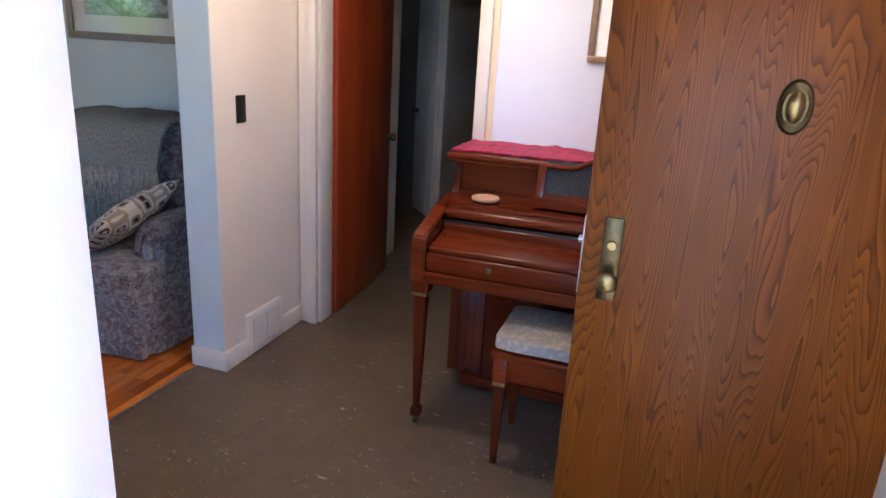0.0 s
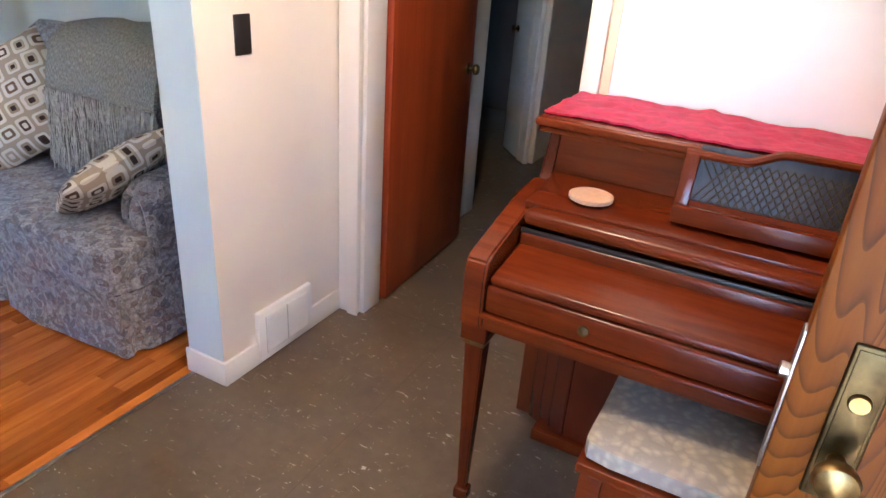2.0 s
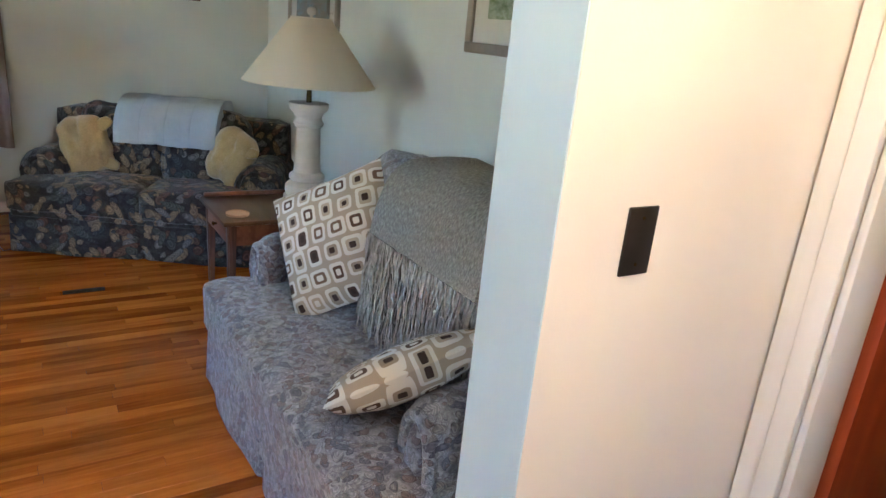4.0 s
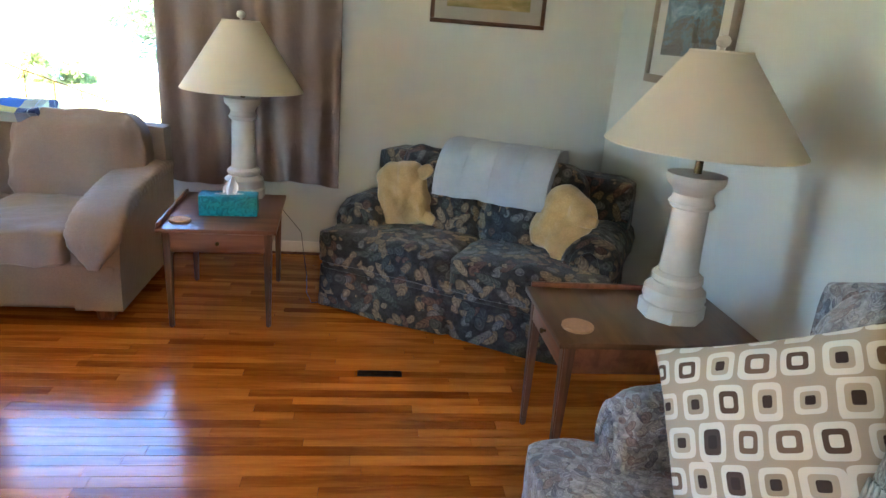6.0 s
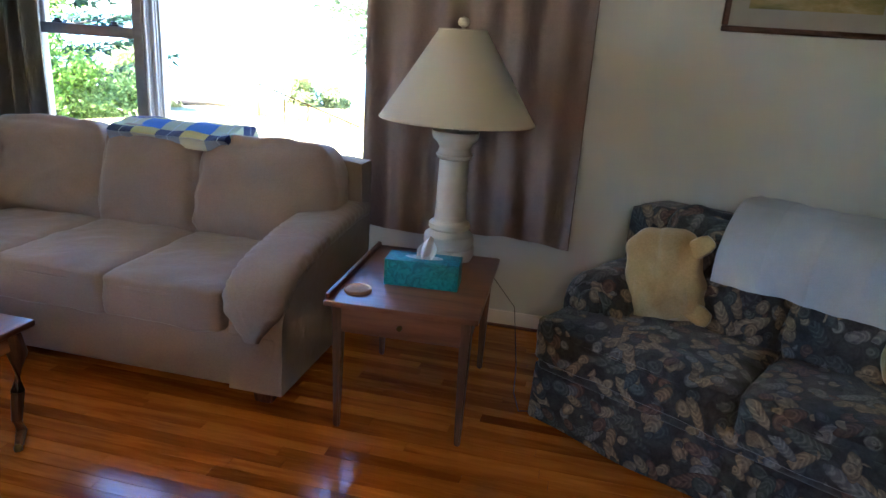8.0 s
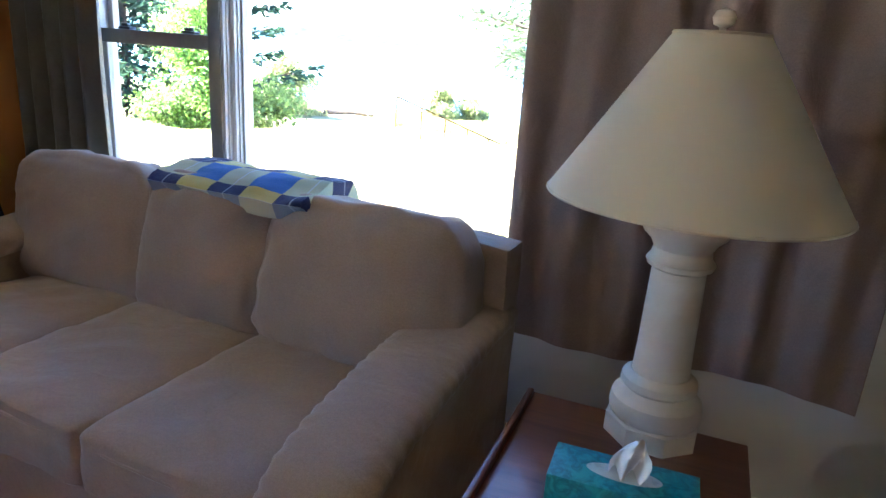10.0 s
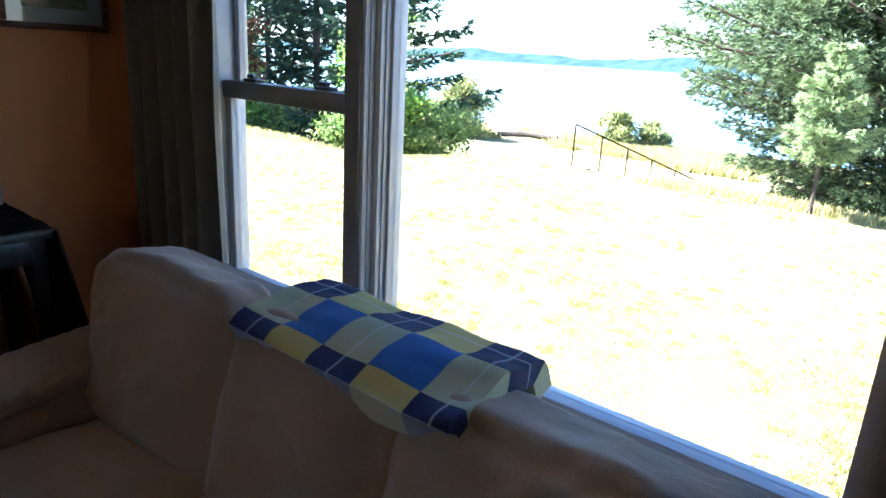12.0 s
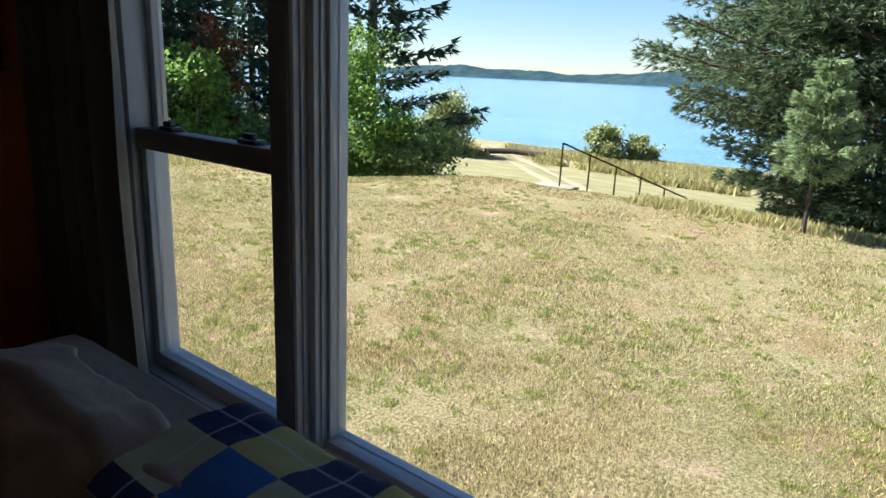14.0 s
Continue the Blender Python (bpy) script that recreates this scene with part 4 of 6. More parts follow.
# ---- living room furniture ----
def shade_mat():
    m = Mat("cream_lampshade", 0.8, 0, 0.2)
    v = m.coords()
    n = m.noise(3.0, 3, 0.5, v)
    m.color(m.ramp(n.outputs["Fac"], [(0.3, (0.70, 0.635, 0.52)), (0.7, (0.77, 0.71, 0.60))]))
    m.bump(m.noise(350, 2, 0.6, v).outputs["Fac"], 0.15, 0.002)
    tr = m.n("BsdfTranslucent")
    tr.inputs[0].default_value = (0.75, 0.70, 0.60, 1)
    mx = m.n("MixShader")
    mx.inputs[0].default_value = 0.35
    m.link(m.b.outputs[0], mx.inputs[1])
    m.link(tr.outputs[0], mx.inputs[2])
    m.link(mx.outputs[0], m.t.nodes["Material Output"].inputs[0])
    return m.m


SHADE = shade_mat()


def rolled_arm(w, d, h, roll, seed, lean=0.0):
    """An upholstered arm along y from 0 (front) to d, of width w and height h with a rolled top."""
    bm = bmesh.new()
    prof = []
    r = roll
    cx, cz = 0.0, h - r
    half = w / 2
    prof.append((-half * 0.8, 0.0))
    prof.append((-half * 0.78, (h - 2 * r) * 0.5))
    prof.append((-half * 0.8, h - 2 * r + 0.01))
    for k in range(13):
        a = radians(215 - 250 * k / 12)
        prof.append((cx + r * 1.05 * math.cos(a), cz + r * math.sin(a)))
    prof.append((half * 0.8, h - 2 * r + 0.01))
    prof.append((half * 0.78, (h - 2 * r) * 0.5))
    prof.append((half * 0.8, 0.0))
    n = 40
    ys = [0.0, 0.012, 0.035, 0.07] + [0.07 + (d - 0.07) * i / n for i in range(1, n + 1)]
    rings = []
    for y in ys:
        k = 1.0 if y >= 0.07 else 0.86 + 0.14 * math.sin(math.pi / 2 * y / 0.07)
        ring = []
        for x, z in prof:
            co = Vector((x * k, y, h * 0.5 + (z - h * 0.5) * (k if z > 0.1 else 1.0) + lean * y))
            co += noise.noise_vector(co * 9 + Vector((seed, seed, 0))) * 0.008
            if z > h - 1.6 * r:
                co.z += 0.012 * max(0.0, noise.noise(Vector((x * 6, y * 22, seed))))
            ring.append(bm.verts.new(co))
        rings.append(ring)
    for a, b in zip(rings, rings[1:]):
        for i in range(len(prof) - 1):
            bm.faces.new((a[i], a[i + 1], b[i + 1], b[i]))
        bm.faces.new((a[-1], a[0], b[0], b[-1]))
    bm.faces.new(rings[0])
    bm.faces.new(rings[-1][::-1])
    return bm


def slope_arm(w, d, z0, h, seed):
    """A flat-sided arm along y, falling from the back to a rounded front; returns its panel and the pad over it."""
    line = [(0.02, 0.30), (0.022, 0.36), (0.032, 0.415), (0.055, 0.462), (0.095, 0.50), (0.15, 0.527), (0.22, 0.548), (0.32, 0.568), (0.46, 0.588), (0.62, 0.605), (0.80, 0.62), (d, h - 0.02)]
    prof = [(0.025, z0)] + [(y + 0.012, z - 0.02) for y, z in line] + [(d, z0)]
    bm = bmesh.new()
    a = [bm.verts.new((-w / 2 + 0.012, y, z)) for y, z in prof]
    b = [bm.verts.new((w / 2 - 0.012, y, z)) for y, z in prof]
    bm.faces.new(a)
    bm.faces.new(b[::-1])
    for i in range(len(prof)):
        j = (i + 1) % len(prof)
        bm.faces.new((a[i], a[j], b[j], b[i]))
    bmesh.ops.bevel(bm, geom=[e for e in bm.edges if e.calc_face_angle(0) > radians(60)], offset=0.014, segments=3, affect="EDGES")
    pad = bmesh.new()
    pts = [Vector((0, y, z)) for y, z in line]
    seg = [(q - p).length for p, q in zip(pts, pts[1:])]
    total = sum(seg)
    rings, n, around = [], 90, 28
    for i in range(n + 1):
        s = total * i / n
        rest = s
        for p, q, l in zip(pts, pts[1:], seg):
            if rest <= l or q is pts[-1]:
                c, t = p.lerp(q, min(1.0, rest / l)), (q - p).normalized()
                break
            rest -= l
        up = Vector((0, -t.z, t.y))
        if up.z < 0 and t.y > 0.5:
            up = -up
        front = min(1.0, s / 0.17)
        wide = w * (0.12 + 0.41 * math.sin(math.pi / 2 * front) ** 1.5)
        thick = 0.014 + 0.036 * math.sin(math.pi / 2 * front)
        ring = []
        for k in range(around):
            a = 2 * math.pi * k / around
            ca, sa = math.cos(a), math.sin(a)
            x = math.copysign(abs(ca) ** 0.55, ca) * wide
            o = math.copysign(abs(sa) ** 0.8, sa) * thick
            gather = 0.0028 * math.sin(s * 130 + 2.0 * noise.noise(Vector((s * 9, k * 0.3, seed)))) * abs(ca) ** 1.5 * (1.0 if s > 0.1 else s / 0.1)
            lump = 0.006 * noise.noise(Vector((x * 5, s * 6, seed))) + 0.005 * max(0.0, noise.noise(Vector((x * 26, s * 7, seed + 4))))
            ring.append(pad.verts.new(c + up * (0.012 + o + lump + gather * 0.6) + Vector((x + gather * (1 if ca > 0 else -1), 0, 0))))
        rings.append(ring)
    for p, q in zip(rings, rings[1:]):
        for k in range(around):
            pad.faces.new((p[k], p[(k + 1) % around], q[(k + 1) % around], q[k]))
    pad.faces.new(rings[0][::-1])
    pad.faces.new(rings[-1])
    return bm, pad


def skirt(points, z0, z1, seed, pleats=()):
    """A hanging cloth valance along a line of points."""
    pts = [Vector((*p, 0)) for p in points]
    seg = [(b - a).length for a, b in zip(pts, pts[1:])]
    total = sum(seg)

    def along(s):
        s *= total
        for a, b, l in zip(pts, pts[1:], seg):
            if s <= l or b is pts[-1]:
                return a.lerp(b, min(1, s / l)), (b - a).normalized()
            s -= l

    def fn(u, v):
        p, d = along(u)
        out = Vector((d.y, -d.x, 0))
        k = 1 - v
        w = 0.012 * k * math.sin(u * total * 9 + seed) + 0.008 * k * noise.noise(Vector((u * total * 6, v, seed)))
        for q in pleats:
            dist = abs(u * total - q)
            if dist < 0.035:
                w -= 0.03 * (1 - dist / 0.035) * (0.4 + 0.6 * k)
        q = p + out * (w + 0.02 * k)
        return (q.x, q.y, z0 + (z1 - z0) * v + 0.006 * k * noise.noise(Vector((u * total * 4, 0, seed))))
    return sheet(fn, 260, 6, 0.006)


def couch(name, m, label, cloth, W, D, seat_h, arm_w, arm_h, roll, back_h, seats, valance=False, seed=1, back_cushions=True, cloth_b=None, foot=None, category="sofa", arm_d=None, soft_back=True, arm_y=0.03, back_t=0.22, over=0.0, tee=False):
    """A sofa: x across, y from the front (0) to the back (D)."""
    c = thing(name, m, label, category)
    inner = W - 2 * arm_w
    z_base = 0.075
    part("base", box(0.02, W - 0.02, 0.03, D - 0.03, z_base, seat_h - 0.17, 0.03, 3), cloth, c)
    if valance:
        part("skirt", skirt([(0.02, D - 0.05), (0.02, 0.03), (W - 0.02, 0.03), (W - 0.02, D - 0.05)], 0.012, seat_h - 0.21, seed, (D - 0.14, D - 0.08 + W / 2, D - 0.02 + W - 0.04)), cloth, c)
        part("front_band", box(0.03, W - 0.03, 0.02, 0.10, seat_h - 0.23, seat_h - 0.15, 0.02, 3), cloth, c)
    else:
        for x in (0.07, W - 0.17):
            for y in (0.07, D - 0.16):
                part("foot", tapered(x + 0.05, y + 0.045, 0.0, z_base + 0.01, 0.075, 0.095, 0.006), foot or WALNUT_V, c)
    aw = arm_w
    ad = arm_d or D - 0.03 - arm_y
    for s, x in ((-1, aw / 2), (1, W - aw / 2)):
        if not valance:
            panel, pad = slope_arm(aw, D - 0.06, z_base, arm_h, seed + s)
            for bm in (panel, pad):
                bmesh.ops.transform(bm, matrix=Matrix.Translation((x, 0, 0)), verts=bm.verts)
            arm = part("arm", panel, cloth, c)
            part("arm_pad", pad, cloth, arm)
            continue
        bm = rolled_arm(aw, ad, arm_h - z_base, roll, seed + s)
        bmesh.ops.transform(bm, matrix=Matrix.Translation((x, arm_y, z_base)), verts=bm.verts)
        arm = part("arm", bm, cloth, c)
        if valance:
            pw, ph, zc = aw * 0.40, (arm_h - z_base) * 0.58, z_base + (arm_h - z_base) * 0.58
            bm = cushion(pw, 0.05, ph, 0.3, 0.006, seed + 50 + s, 8, 0, 0.5, m=Matrix.Translation((x, arm_y + 0.006, zc)))
            part("arm_front", bm, cloth, arm)
            arch = [(x + (pw / 2 + 0.028) * math.cos(radians(a)), arm_y + 0.004, zc + ph * 0.22 + (ph * 0.36) * math.sin(radians(a))) for a in range(0, 181, 15)]
            arch = [(arch[0][0], arm_y + 0.004, zc - ph / 2)] + arch + [(arch[-1][0], arm_y + 0.004, zc - ph / 2)]
            part("arm_welt", tube(arch, 0.02, 8), cloth, arm)
    th = 0.21
    sx, cw = (0.012, (W - 0.024) / seats) if tee else (aw, inner / seats)
    for i in range(seats):
        x = sx + cw * (i + 0.5)
        bm = cushion(cw + 0.004, D - 0.27, th, 0.13, 0.012, seed + i, 24, 0.07, 0.17)
        bmesh.ops.transform(bm, matrix=Matrix.Translation((x, 0.005 + (D - 0.27) / 2, seat_h - th / 2)), verts=bm.verts)
        cu = part("seat_cushion", bm, cloth_b or cloth, c)
        ring = []
        for k in range(48):
            a = 2 * math.pi * k / 48
            ca, sa = math.cos(a), math.sin(a)
            e = 0.28
            ring.append((x + math.copysign(abs(ca) ** e, ca) * (cw / 2 - 0.012), (D - 0.34) / 2 + 0.005 + math.copysign(abs(sa) ** e, sa) * ((D - 0.34) / 2 - 0.002), seat_h - 0.055))
        part("piping", tube(ring, 0.005, 6, True), cloth, cu)
    # back frame, a padded board with a rounded top
    bm = cushion(W - 0.03, back_t, back_h - z_base - (0 if soft_back else 0.012), 0.0, 0.006, seed + 20, 16, 0, 0.22 if soft_back else 0.1)
    bmesh.ops.transform(bm, matrix=Matrix.Translation((W / 2, D - 0.005 - back_t / 2, z_base + (back_h - z_base - (0 if soft_back else 0.012)) / 2)), verts=bm.verts)
    part("back", bm, cloth, c)
    if back_cushions:
        hh = back_h - seat_h + 0.08
        cw = inner / seats
        for i in range(seats):
            x = aw + cw * (i + 0.5)
            wide = cw + 0.015
            if over and i in (0, seats - 1):
                wide += over
                x += over / 2 * (-1 if i == 0 else 1)
            bm = cushion(wide + 0.012, hh + 0.065, 0.27, 0.24 if not valance else 0.34, 0.018, seed + 30 + i, 24, 0.10 if not valance else 0.17, 0.42 if not valance else 0.36)
            for v in bm.verts:
                v.co.x *= 1 - 0.10 * max(0.0, v.co.y / hh * 2) ** 2
            bmesh.ops.transform(bm, matrix=pose(x, D - back_t - 0.11, seat_h - 0.05 + hh / 2, 78, 0, 0), verts=bm.verts)
            part("back_cushion", bm, cloth_b or cloth, c)
    return c


GREYBASE = fabric("grey_beige_sofa_frame_cloth", (0.42, 0.375, 0.34), 0.9, 0.07, 350)
sofa = couch("sofa", pose(-5.385, -1.55, 0, 0, 0, 90), "long beige three-seat sofa with rolled arms before the window", BEIGE, 2.12, 1.03, 0.50, 0.25, 0.64, 0.115, 0.89, 3, False, 4, category="sofa", foot=wood("red_brown_foot", (0.12, 0.04, 0.02), (0.22, 0.08, 0.04), 0.4, 2, 2), soft_back=False, back_t=0.14, over=0.16)

DARKFLORAL = floral("dark_leaf_print_cloth", (0.036, 0.036, 0.036), [(0.0, (0.065, 0.068, 0.07)), (0.22, (0.22, 0.162, 0.10)), (0.4, (0.085, 0.092, 0.083)), (0.55, (0.245, 0.188, 0.125)), (0.7, (0.12, 0.074, 0.058)), (0.8, (0.155, 0.153, 0.147))], 7.5, 40, 0.2, 1.25, 0.2)
BLUEFLORAL = floral("slate_flower_print_cloth", (0.25, 0.25, 0.27), [(0.0, (0.30, 0.305, 0.34)), (0.3, (0.25, 0.235, 0.235)), (0.5, (0.15, 0.15, 0.185)), (0.65, (0.20, 0.16, 0.165)), (0.85, (0.32, 0.32, 0.335))], 19.0, 34, 0.35, 0.7, 0.26)
loveseat = couch("loveseat", pose(-5.715, 1.475, 0, 0, 0, 61), "dark leaf-printed loveseat set across the room's corner", DARKFLORAL, 1.57, 0.90, 0.46, 0.25, 0.61, 0.14, 0.83, 2, True, 9, category="loveseat", arm_y=0.22, tee=True)
sofa_b = couch("loveseat", pose(-3.80, 2.20, 0), "slate blue flower-printed loveseat with a skirt", BLUEFLORAL, 1.56, 1.0, 0.47, 0.19, 0.66, 0.085, 0.99, 1, True, 15, category="loveseat", arm_y=0.22, tee=True)


def end_table(m, W, D, H, label, top):
    t = thing("end_table", m, label, "end table", "end tables")
    part("top", box(0, W, 0, D, H - 0.022, H, 0.004, 2), top, t)
    part("back_rail", box(0.0, 0.018, 0.02, D - 0.02, H, H + 0.022, 0.005), WALNUT, t)
    for y0 in (0.035, D - 0.055):
        part("apron", box(0.04, W - 0.04, y0, y0 + 0.02, H - 0.13, H - 0.022, 0.003), WALNUT, t)
    for x0 in (0.035, W - 0.055):
        part("apron", box(x0, x0 + 0.02, 0.05, D - 0.05, H - 0.13, H - 0.022, 0.003), WALNUT, t)
    dr = part("drawer_front", box(0.06, W - 0.06, 0.026, 0.037, H - 0.12, H - 0.03, 0.003), WALNUT, t)
    part("pull", lathe([(0.006, 0), (0.005, 0.008), (0.011, 0.016), (0.009, 0.022), (0.0005, 0.024)], 20, m=pose(W / 2, 0.027, H - 0.075, 90)), OLD_BRASS, dr)
    for x in (0.045, W - 0.045):
        for y in (0.045, D - 0.045):
            part("leg", tapered(x, y, 0, H - 0.022, 0.022, 0.044, 0.005), WALNUT_V, t)
    return t


T1, T2 = 0.535, 0.60
end_table(pose(-5.36, 0.75, 0, 0, 0, 93), 0.565, 0.74, T1, "walnut end table with a drawer beside the long sofa", WALNUT)
end_table(pose(-4.60, 2.38, 0, 0, 0, 0), 0.50, 0.72, T2, "brown wooden end table with a drawer between two loveseats", BROWN_TOP)


def column_lamp(m, H, label, rim):
    l = thing("table_lamp", m, label, "table lamp", "column lamps")
    part("plinth", lathe([(0.118, 0), (0.118, 0.05), (0.112, 0.056)], 8), PLASTER, l)
    part("base_moulding", lathe([(0.105, 0.055), (0.112, 0.075), (0.108, 0.105), (0.088, 0.122), (0.08, 0.128), (0.092, 0.14), (0.09, 0.158), (0.072, 0.172)], 40), PLASTER, l)
    z1 = H - 0.43
    part("shaft", lathe([(0.069, 0.17), (0.066, 0.24), (0.062, z1 - 0.12)], 40), PLASTER, l)
    part("capital", lathe([(0.062, z1 - 0.12), (0.075, z1 - 0.112), (0.079, z1 - 0.10), (0.07, z1 - 0.088), (0.066, z1 - 0.07), (0.076, z1 - 0.05), (0.094, z1 - 0.034), (0.10, z1 - 0.02), (0.10, z1), (0.03, z1 + 0.002)], 40), PLASTER, l)
    part("stem", lathe([(0.014, z1), (0.012, z1 + 0.10), (0.005, z1 + 0.11), (0.004, H - 0.02)], 16), OLD_BRASS, l)
    zs = rim
    sh = part("shade", lathe([(0.325, zs), (0.327, zs + 0.004), (0.098, H - 0.025), (0.095, H - 0.028), (0.322, zs + 0.002), (0.325, zs)], 64, cap=False), SHADE, l, "wide cream cone shade")
    part("shade_rim", tube([(0.326 * math.cos(2 * math.pi * k / 64), 0.326 * math.sin(2 * math.pi * k / 64), zs + 0.002) for k in range(64)], 0.004, 6, True), SHADE, sh)
    part("shade_rim", tube([(0.0975 * math.cos(2 * math.pi * k / 40), 0.0975 * math.sin(2 * math.pi * k / 40), H - 0.025) for k in range(40)], 0.004, 6, True), SHADE, sh)
    part("spider", tube([(-0.096, 0, H - 0.03), (0.096, 0, H - 0.03)], 0.002, 6), BRASS, sh)
    part("finial", lathe([(0.006, H - 0.03), (0.008, H - 0.012), (0.02, H - 0.006), (0.024, H + 0.008), (0.018, H + 0.022), (0.0005, H + 0.027)], 20), PLASTER, l)


column_lamp(pose(-6.06, 1.045, T1, 0, 0, 22), 0.99, "cream plaster column lamp with a wide cone shade", 0.605)
column_lamp(pose(-4.36, 2.87, T2, 0, 0, 22), 0.955, "cream plaster column lamp with a cone shade in the corner", 0.62)
part_cord = single("lamp_cord", tube([(-6.1, 1.2, 0.52), (-6.16, 1.36, 0.3), (-6.12, 1.4, 0.03), (-5.9, 1.42, 0.006), (-5.75, 1.46, 0.006), (-5.8, 1.6, 0.006), (-6.2, 1.62, 0.006), (-6.58, 1.66, 0.01)], 0.002, 6), BLACK, "thin black lamp cord trailing on the floor", "cord")


def tissue_box():
    b = thing("tissue_box", pose(-5.68, 1.035, T1, 0, 0, 95), "turquoise cardboard tissue box with a tissue drawn out", "tissue box")
    m = Mat("turquoise_card", 0.45)
    v = m.coords()
    w = m.noise(26, 3, 0.6, v, 2.0)
    m.color(m.ramp(w.outputs["Fac"], [(0.4, (0.01, 0.19, 0.25)), (0.6, (0.03, 0.33, 0.40))]))
    part("carton", box(-0.145, 0.145, -0.062, 0.062, 0, 0.105, 0.002), m.m, b)
    part("slot", lathe([(0.001, 0.1055), (0.05, 0.1062)], 32, m=Matrix.Diagonal((1.5, 0.55, 1, 1))), plain("slot_film", (0.62, 0.68, 0.70), 0.3), b)

    def fn(u, v):
        a = (u - 0.5)
        k = 1 - v
        return (a * (0.06 + 0.07 * v) * (1 - 0.75 * v * v) + 0.02 * v, 0.016 * math.sin(u * 11) * (0.5 + k) + 0.008 * noise.noise(Vector((u * 6, v * 5, 2))), 0.103 + 0.095 * v - 0.05 * abs(a) * v)
    part("tissue", sheet(fn, 30, 14, 0.0), plain("white_tissue", (0.86, 0.87, 0.88), 0.9, 0, 0.03), b, "white crumpled tissue")


tissue_box()
disc(-5.50, 0.83, T1, 0.052, "pale round coaster on the walnut end table")
disc(-4.22, 2.475, T2, 0.055, "pale round wooden coaster on the brown end table")


# ---- soft things ----
def pillow(name, m, w, h, t, material, label, seed):
    bm = bmesh.new()
    n = 26
    for side in (1, -1):
        g = []
        for i in range(n + 1):
            row = []
            for j in range(n + 1):
                u, v = i / n * 2 - 1, j / n * 2 - 1
                f = ((1 - u * u) * (1 - v * v)) ** 0.42 if abs(u) < 1 and abs(v) < 1 else 0.0
                x = u * w / 2 * (1 - 0.05 * (1 - v * v))
                z = v * h / 2 * (1 - 0.05 * (1 - u * u))
                wr = 0.010 * noise.noise(Vector((u * 2.2, v * 2.2, seed + side))) + 0.004 * noise.noise(Vector((u * 6, v * 6, seed)))
                row.append(bm.verts.new((x, side * (f * t / 2 + wr * f), z)))
            g.append(row)
        for i in range(n):
            for j in range(n):
                bm.faces.new((g[i][j], g[i + 1][j], g[i + 1][j + 1], g[i][j + 1]))
    bmesh.ops.remove_doubles(bm, verts=bm.verts, dist=0.0005)
    return single(name, bm, material, label, "pillow", m, "scatter pillows")


def squares_mat():
    """Rows of rounded squares inside squares, in browns on beige."""
    m = Mat("brown_squares_print", 0.9, 0, 0.2)
    tc = m.n("TexCoord")
    sep = m.n("SeparateXYZ")
    wob = m.noise(3.0, 2, 0.5, tc.outputs["Object"])
    vec = m.mix(0.02, tc.outputs["Object"], wob.outputs["Color"])
    m.link(vec, sep.inputs[0])
    N = 13.0
    row = m.math("MULTIPLY", m.math("ADD", sep.outputs[2], 5.0), N)
    shift = m.n("TexWhiteNoise")
    shift.noise_dimensions = "1D"
    m.link(m.math("FLOOR", row), shift.inputs["W"])
    colm = m.math("ADD", m.math("MULTIPLY", m.math("ADD", sep.outputs[0], 5.0), N), m.math("MULTIPLY", shift.outputs["Value"], 0.8))
    comb = m.n("CombineXYZ")
    m.link(m.math("FLOOR", colm), comb.inputs[0])
    m.link(m.math("FLOOR", row), comb.inputs[1])
    wn = m.n("TexWhiteNoise")
    m.link(comb.outputs[0], wn.inputs["Vector"])
    csep = m.n("SeparateColor")
    m.link(wn.outputs["Color"], csep.inputs[0])
    cells = []
    for k, s_ in enumerate((colm, row)):
        off = m.math("ABSOLUTE", m.math("SUBTRACT", m.math("FRACT", s_), 0.5))
        cells.append(m.math("MULTIPLY", off, m.math("ADD", 0.82, m.math("MULTIPLY", csep.outputs[1 + k], 0.5))))
    p4 = m.math("ADD", m.math("POWER", cells[0], 5.0), m.math("POWER", cells[1], 5.0))
    d = m.math("POWER", p4, 0.2)
    tone = m.ramp(wn.outputs["Value"], [(0.0, (0.10, 0.062, 0.045)), (0.25, (0.17, 0.11, 0.075)), (0.42, (0.40, 0.325, 0.24)), (0.72, (0.30, 0.235, 0.17)), (0.86, (0.08, 0.05, 0.04))])
    tone.node.color_ramp.interpolation = "CONSTANT"
    light = (0.62, 0.575, 0.50)
    ground = (0.37, 0.30, 0.225)
    core = m.math("LESS_THAN", d, 0.15)
    ring1 = m.math("LESS_THAN", d, 0.29)
    ring2 = m.math("LESS_THAN", d, 0.455)
    col = m.mix(ring2, ground, light)
    col = m.mix(ring1, col, tone)
    wn2 = m.math("GREATER_THAN", wn.outputs["Value"], 0.45)
    col = m.mix(core, col, m.mix(wn2, light, (0.05, 0.033, 0.028)))
    m.color(col)
    m.bump(m.noise(400, 2, 0.6, tc.outputs["Object"]).outputs["Fac"], 0.3, 0.003)
    return m.m


SQUARES = squares_mat()
pillow("throw_pillow", pose(-3.30, 2.60, 0.745, -22, -28, 42), 0.50, 0.50, 0.18, SQUARES, "square beige pillow printed with brown rounded squares", 3)
pillow("throw_pillow", pose(-2.53, 2.49, 0.62, -66, -30, -25), 0.48, 0.48, 0.15, SQUARES, "brown-printed pillow slumped over a sofa arm", 8)


